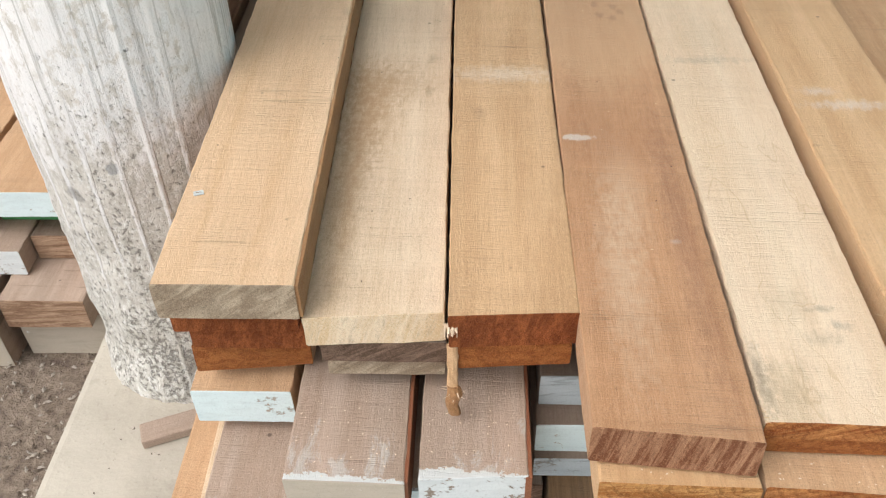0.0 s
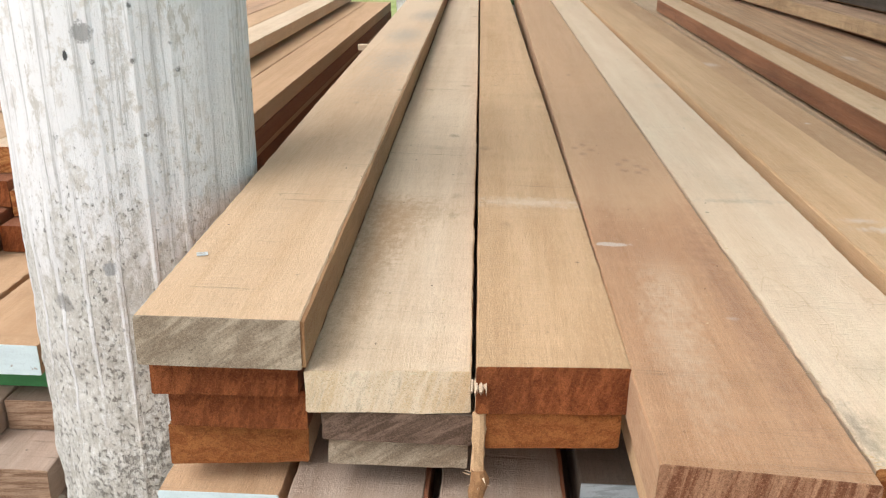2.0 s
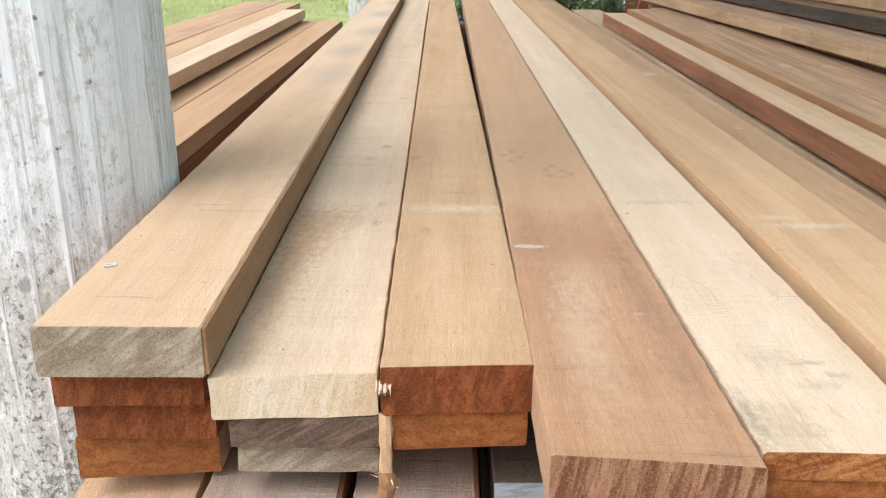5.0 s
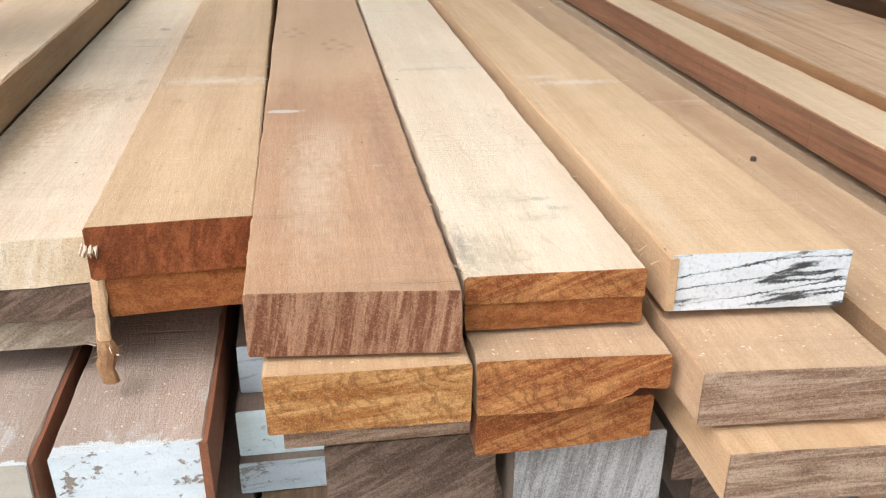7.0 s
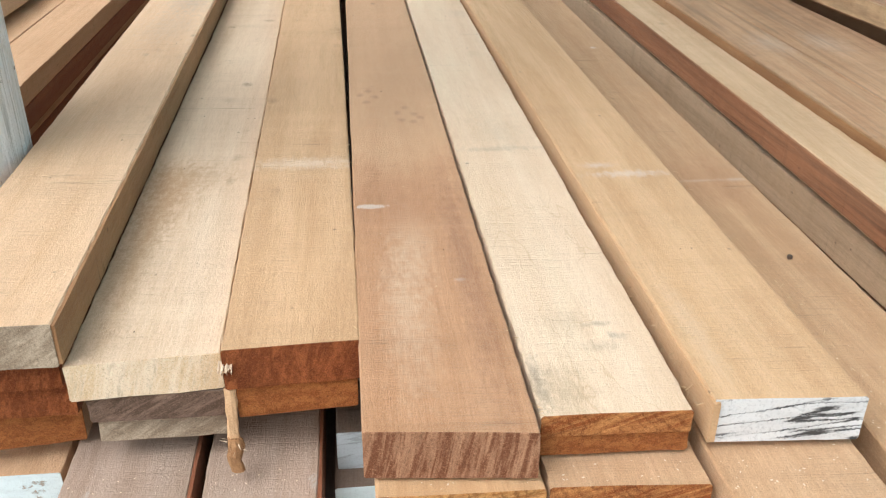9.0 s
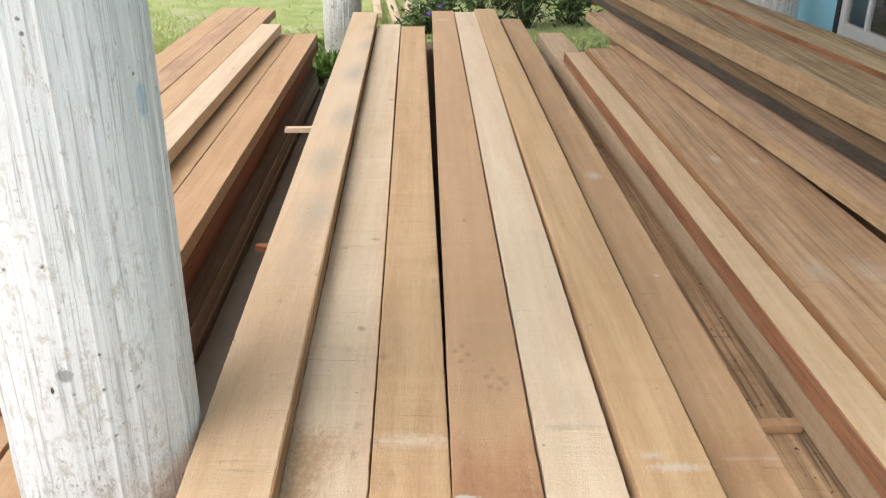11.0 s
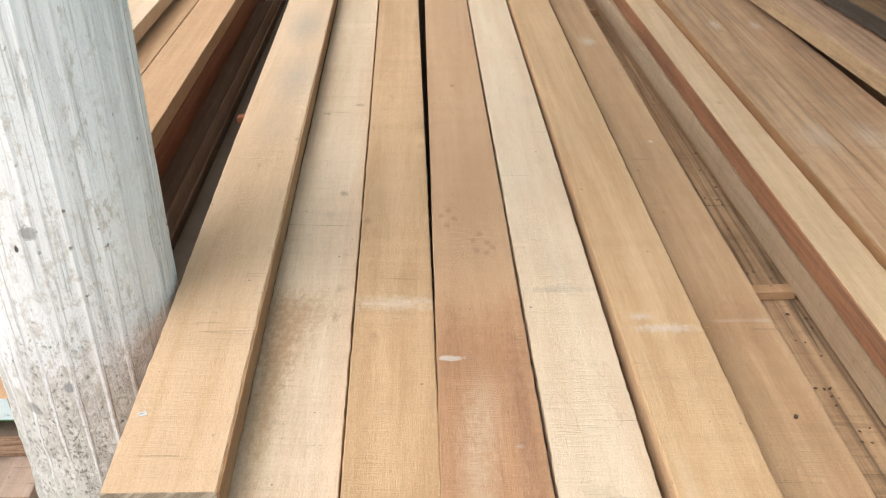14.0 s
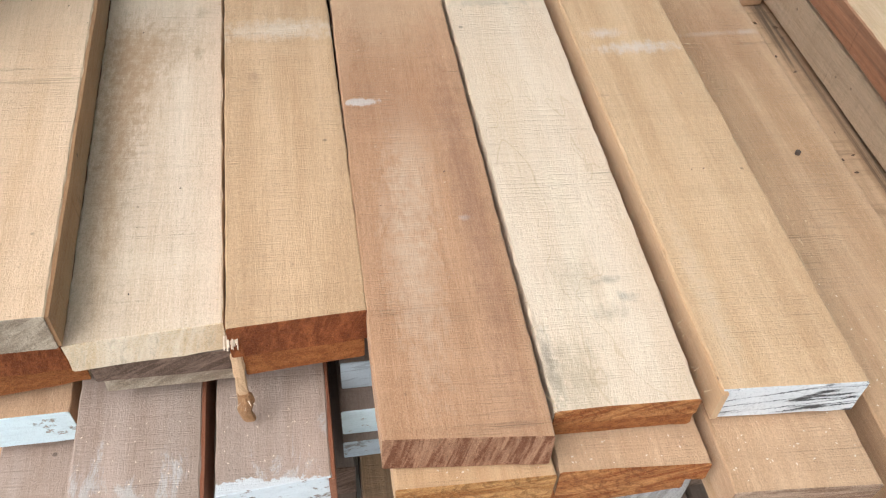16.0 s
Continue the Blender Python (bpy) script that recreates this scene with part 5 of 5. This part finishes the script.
def hedge(x0, x1, y, h, n, seed, leaf, label):
    rng = np.random.default_rng(seed)
    x = rng.uniform(x0, x1, n)
    top = h * (0.75 + 0.35 * np.sin(x * 1.7 + seed) * np.sin(x * 0.6))
    pts = np.stack([x, y + rng.normal(size=n) * 0.45, np.abs(rng.uniform(0, 1, n)) ** 0.7 * top], 1)
    ob = leaves_mesh("hedge", pts, leaf, 0.17, 0.45)
    return tagged(ob, label, "hedge", kind="stuff")


hedge(-12, -0.6, 19.2, 0.85, 9000, 3, LEAF3, "dark unkempt hedge along the lawn")
hedge(-12, 6, 18.3, 0.35, 8000, 4, LEAF2, "low weeds along the edge of the lawn")
hedge(-1, 6, 19.5, 0.8, 7000, 5, LEAF2, "bright green weeds before the far house")
hedge(1, 3.4, 14.0, 1.0, 4000, 8, LEAF, "tall weeds beside the house corner")


def tree(x, y, h, r, crown, n, seed, label, size=0.22, flowers=False, lean=0.0):
    ob = tagged(thing("tree", (x, y, 0)), label, "tree", "trees")
    rng = random.Random(seed)
    bm = bmesh.new()

    def limb(p, q, ra, rb):
        prev = None
        for t in (0, 0.33, 0.66, 1.0):
            c = p.lerp(q, t) + Vector((rng.gauss(0, 0.04), rng.gauss(0, 0.04), 0)) * (1 if 0 < t < 1 else 0)
            w = ra + (rb - ra) * t
            ring = [bm.verts.new(c + Vector((w * math.cos(a), w * math.sin(a), 0))) for a in [2 * math.pi * k / 9 for k in range(9)]]
            if prev:
                for k in range(9):
                    bm.faces.new((prev[k - 1], prev[k], ring[k], ring[k - 1]))
            prev = ring

    fork = Vector((lean, 0, h * 0.5))
    limb(Vector((0, 0, -0.2)), fork, r, r * 0.75)
    for _ in range(7):
        limb(fork, Vector((rng.uniform(-1, 1) * crown[0] * 0.7, rng.uniform(-1, 1) * crown[1] * 0.7, h * rng.uniform(0.75, 1.1))), r * 0.5, 0.02)
    part("trunk", bm, BARK, ob)
    lv = leaves_mesh("crown", cloud(n, (lean, 0, h), crown, seed, lumps=16), LEAF3, size, 0.35, 0.35)
    lv.parent = ob
    if flowers:
        fl = leaves_mesh("flowers", cloud(260, (0.35, -0.7, 1.85), (0.22, 0.2, 0.22), seed, lumps=4), MAGENTA, 0.12, 0.8, label="bright pink flowers")
        fl.parent = ob
    return ob


tree(-5.1, 18.6, 3.4, 0.19, (2.2, 1.6, 1.3), 9000, 21, "tree with a bare pale trunk and pink flowers", flowers=True)
tree(-3.0, 19.6, 3.3, 0.12, (2.6, 1.4, 1.1), 9000, 22, "dark leafy tree behind the hedge")
tree(0.1, 19.0, 3.1, 0.05, (1.5, 0.8, 1.0), 2600, 23, "slender young tree with hanging leaves")
tree(3.9, 19.5, 2.6, 0.09, (1.0, 0.9, 1.3), 5000, 24, "leafy tree beside the far house")
tree(-9.0, 21.0, 4.0, 0.2, (3.0, 2.0, 1.8), 9000, 25, "broad dark tree at the lawn's edge")

# thin fence posts before the far house
for k, (x, h) in enumerate(((-3.7, 1.0), (-3.1, 0.9), (-2.0, 1.15), (-0.9, 1.2), (-0.55, 0.7), (0.6, 1.3), (1.5, 1.7), (2.2, 1.2))):
    bm = bmesh.new()
    bmesh.ops.create_cone(bm, cap_ends=True, segments=8, radius1=0.03, radius2=0.022, depth=h + 0.2, matrix=Matrix.Translation((0, 0, h / 2 - 0.1)))
    ob = link_mesh("post", bm, BARK)
    ob.location = (x, 18.9 + 0.1 * (k % 3), 0)
    tagged(ob, "thin weathered fence post among weeds", "post", "fence posts")
bench = tagged(thing("bench", (-4.1, 18.4, 0)), "dark wooden bench under the trees", "bench")
part("seat", box(-0.55, 0.55, -0.15, 0.15, 0.72, 0.78, 0.01), GREYD, bench)
for x in (-0.45, 0.45):
    part("leg", box(x - 0.04, x + 0.04, -0.05, 0.05, -0.05, 0.72, 0.004), GREYD, bench)

# far house
CREAMW = plain("cream_wall_paint", (0.83, 0.8, 0.72), 0.8, 0.15, 0.8, 0.3, 0.01)
PALEB = plain("bluish_white_wall_paint", (0.74, 0.8, 0.83), 0.8, 0.15, 0.8, 0.3, 0.01)
DARKV = plain("dark_opening", (0.02, 0.02, 0.022), 0.5)
house = tagged(thing("house", (0, 26, 0)), "long cream house with a bluish-white gable part", "house")
part("wall", box(-9, 0.75, 0, 5, -0.3, 3.6), CREAMW, house)
part("wall", box(0.75, 2.35, -0.2, 5, -0.3, 3.8), PALEB, house, "bluish-white wall")
part("wall", box(2.35, 6.0, 0, 5, -0.3, 3.6), CREAMW, house)
bm = bmesh.new()
box_into(bm, -9.6, 6.6, -0.7, 6.0, 3.6, 3.8)
part("roof", bm, plain("brown_roof", (0.2, 0.11, 0.07)), house)
part("plinth", box(-9.02, 6.02, -0.25, 0, -0.3, 0.25), plain("pale_plinth", (0.6, 0.6, 0.57)), house)
part("slit_window", box(-3.15, -2.95, -0.03, 0.05, 0.85, 1.75), DARKV, house, "narrow dark window")
part("vent", box(1.25, 1.7, -0.24, -0.1, 1.7, 2.0), DARKV, house, "dark vent opening")
part("door_post", box(3.3, 3.45, -0.04, 0.05, 0.2, 2.6), BRICK, house, "red-brown post")

# ---- grass ----
GRASS = leaf_mat("grass_blade", (0.42, 0.47, 0.17), (0.62, 0.65, 0.33))
rng = np.random.default_rng(5)
k = 110000
gy = 6.4 + (rng.uniform(0, 1, k) ** 1.4) * 12.0
gx = rng.uniform(-0.62, 0.16, k) * (gy + 2) + 0.3
keep = (np.sin(gx * 1.3 + gy * 0.7) + np.sin(gx * 0.45 - gy * 1.1 + 2) + rng.normal(size=k) * 0.7 > -0.55) & ~((gx > 2.2) & (gy < 13.2))
gx, gy = gx[keep], gy[keep]
gz = np.full(len(gx), -0.02)
lawn = leaves_mesh("grass", np.stack([gx, gy, gz], 1), GRASS, 0.05, 0.2, up=1.3)
tagged(lawn, "short bright green grass in patches", "grass", kind="stuff")
ky = 1200
px_, py_ = rng.uniform(-0.62, -0.5, ky) + rng.normal(size=ky) * 0.03, rng.uniform(5.6, 7.0, ky)
tagged(leaves_mesh("weeds", np.stack([px_, py_, np.full(ky, -0.03)], 1), LEAF2, 0.13, 0.3, up=0.7), "green weeds at the foot of the porch", "weeds", kind="stuff")

# ---- crumbs and litter ----
def crumbs(name, n, xr, yr, z, size, mat, label, seed, zf=None):
    rng = np.random.default_rng(seed)
    vs, fs = [], []
    for k in range(n):
        x, y = rng.uniform(*xr), rng.uniform(*yr)
        zz = z if zf is None else zf(x, y)
        if zz is None:
            continue
        s = size * rng.uniform(0.4, 1.4)
        a = rng.uniform(0, 6.28)
        ca, sa = math.cos(a) * s, math.sin(a) * s
        b = len(vs)
        flat = rng.uniform(0.25, 0.7)
        vs += [(x + ca, y + sa, zz), (x - sa * 0.5, y + ca * 0.5, zz), (x - ca, y - sa, zz), (x + sa * 0.5, y - ca * 0.5, zz), (x, y, zz + s * flat)]
        fs += [(b + i, b + (i + 1) % 4, b + 4) for i in range(4)]
    me = bpy.data.meshes.new(name)
    me.from_pydata(vs, [], fs)
    me.materials.append(mat)
    return tagged(new(name, me), label, name.replace("_", " "), kind="stuff")


def top_of(x, y):
    for a, b, z in ((-0.25, -0.13, 0.5005), (-0.115, 0.0, 0.457), (0.018, 0.12, 0.4705), (0.137, 0.255, 0.4705), (0.27, 0.38, 0.4675), (0.41, 0.515, 0.4745), (0.56, 0.655, 0.4215)):
        if a < x < b:
            return z
    return None


crumbs("sawdust", 420, (-0.25, 0.66), (0.6, 2.2), 0, 0.0013, plain("sawdust", (0.62, 0.45, 0.28), 0.9), "pale sawdust crumbs strewn over the planks", 1, top_of)
def low_top(x, y):
    for a, b, c, d, z in ((-0.138, -0.033, 0.49, 0.58, 0.3365), (-0.012, 0.083, 0.5, 0.57, 0.3365), (0.405, 0.518, 0.395, 0.455, 0.426), (0.272, 0.388, 0.43, 0.458, 0.423), (0.14, 0.26, 0.434, 0.446, 0.423), (0.55, 0.66, 0.376, 0.6, 0.4205)):
        if a < x < b and c < y < d:
            return z
    return None


crumbs("sawdust", 900, (-0.14, 0.66), (0.376, 0.6), 0, 0.0012, plain("pale_sawdust", (0.72, 0.58, 0.42), 0.9), "pale sawdust crumbs on the lower beams and plank ends", 6, low_top)
crumbs("bark_chips", 260, (0.69, 0.86), (0.7, 4.2), 0.2375, 0.0045, plain("bark_chip", (0.16, 0.1, 0.06), 0.9, 0.6, 60), "dark chips of bark and dirt lying in the gap", 7)
crumbs("dirt_specks", 160, (-0.25, 0.66), (0.6, 2.6), 0, 0.0012, plain("dirt", (0.08, 0.05, 0.035), 0.9), "dark specks of dirt on the planks", 2, top_of)
crumbs("gravel", 2600, (-1.3, -0.575), (0.1, 1.6), -0.108, 0.0055, plain("gravel", (0.42, 0.37, 0.31), 0.9, 0.7, 60), "small stones and chips on bare soil", 3)
crumbs("gravel", 1500, (-1.3, -0.575), (0.1, 1.6), -0.108, 0.005, plain("dark_gravel", (0.16, 0.12, 0.09), 0.9, 0.7, 60), "dark crumbs of soil and bark", 4)
crumbs("grit", 110, (-0.56, -0.2), (0.2, 1.0), 0.0005, 0.002, plain("grit", (0.12, 0.09, 0.07), 0.9), "dark grit on the concrete floor", 5)

# torn fibres along the sawn edges
FUZZ = plain("loose_fibre", (0.6, 0.43, 0.25), 0.9)
rng = np.random.default_rng(11)
vs, fs = [], []
for ex, ez, ya, yb, count, ddx in ((-0.127, 0.5, 0.6, 2.5, 24, -0.0137), (-0.122, 0.455, 0.58, 1.4, 70, -0.0094), (0.128, 0.469, 0.57, 2.0, 60, -0.012), (0.262, 0.469, 0.46, 2.4, 90, 0.0), (0.388, 0.466, 0.46, 2.6, 150, 0.0006), (0.40, 0.473, 0.47, 2.0, 70, -0.0016), (0.53, 0.473, 0.47, 2.0, 50, -0.0016), (0.0, 0.455, 0.58, 3.0, 80, -0.0094)):
    for _ in range(count):
        y = ya + (yb - ya) * rng.uniform() ** 1.5
        x = ex + ddx * (y - ya)
        ln = rng.uniform(0.002, 0.009)
        d = np.array([rng.normal() * 0.7, rng.normal(), rng.normal() * 0.35 + 0.1])
        d = d / np.linalg.norm(d) * ln
        b = len(vs)
        w = 0.00035
        vs += [(x, y - w, ez), (x, y + w, ez), (x + d[0] * 0.5, y + d[1] * 0.5, ez + d[2] * 0.5 + 0.0006), (x + d[0], y + d[1], ez + d[2])]
        fs += [(b, b + 1, b + 2), (b + 1, b + 3, b + 2), (b, b + 2, b + 3)]
me = bpy.data.meshes.new("wood_fibre")
me.from_pydata(vs, [], fs)
me.materials.append(FUZZ)
tagged(new("wood_fibre", me), "loose torn fibres along the sawn plank edges", "wood fibre", kind="stuff")

flake = link_mesh("paint_flake", box(-0.005, 0.005, -0.003, 0.003, 0, 0.0012), P_WHITE)
flake.matrix_world = pose(-0.238, 0.705, 0.5006, 0, 0, 20)
tagged(flake, "small white flake on the pale orange plank", "flake")
nail = bmesh.new()
bmesh.ops.create_cone(nail, cap_ends=True, segments=8, radius1=0.003, radius2=0.003, depth=0.004)
ob = link_mesh("nail_head", nail, plain("rusty_iron", (0.08, 0.05, 0.035), 0.7))
ob.location = (0.618, 0.768, 0.4235)
tagged(ob, "rusty nail head in the dusty plank", "nail")
# bits of wood on the floor before the stack
for x, y, z, ln, w, rx, rz, mat, lab in ((-0.44, 0.768, 0.001, 0.17, 0.035, 0, -68, GREYW, "grey offcut lying on the concrete floor"), (-0.345, 0.50, 0.002, 0.34, 0.045, 15, -6, SAND, "slat leaning on the foot of the stack"),
                                         (-0.30, 0.48, 0.004, 0.36, 0.045, 16, -4, CREAM, "pale slat leaning on the foot of the stack"), (-0.4, 0.42, 0.002, 0.3, 0.06, 8, -22, GREYD, "dark slat leaning on the foot of the stack")):
    ob = link_mesh("offcut", box(-w / 2, w / 2, 0, ln, 0, 0.016, 0.003), mat)
    ob.matrix_world = pose(x, y, z, rx, 0, rz)
    tagged(ob, lab, "offcut", "offcuts")
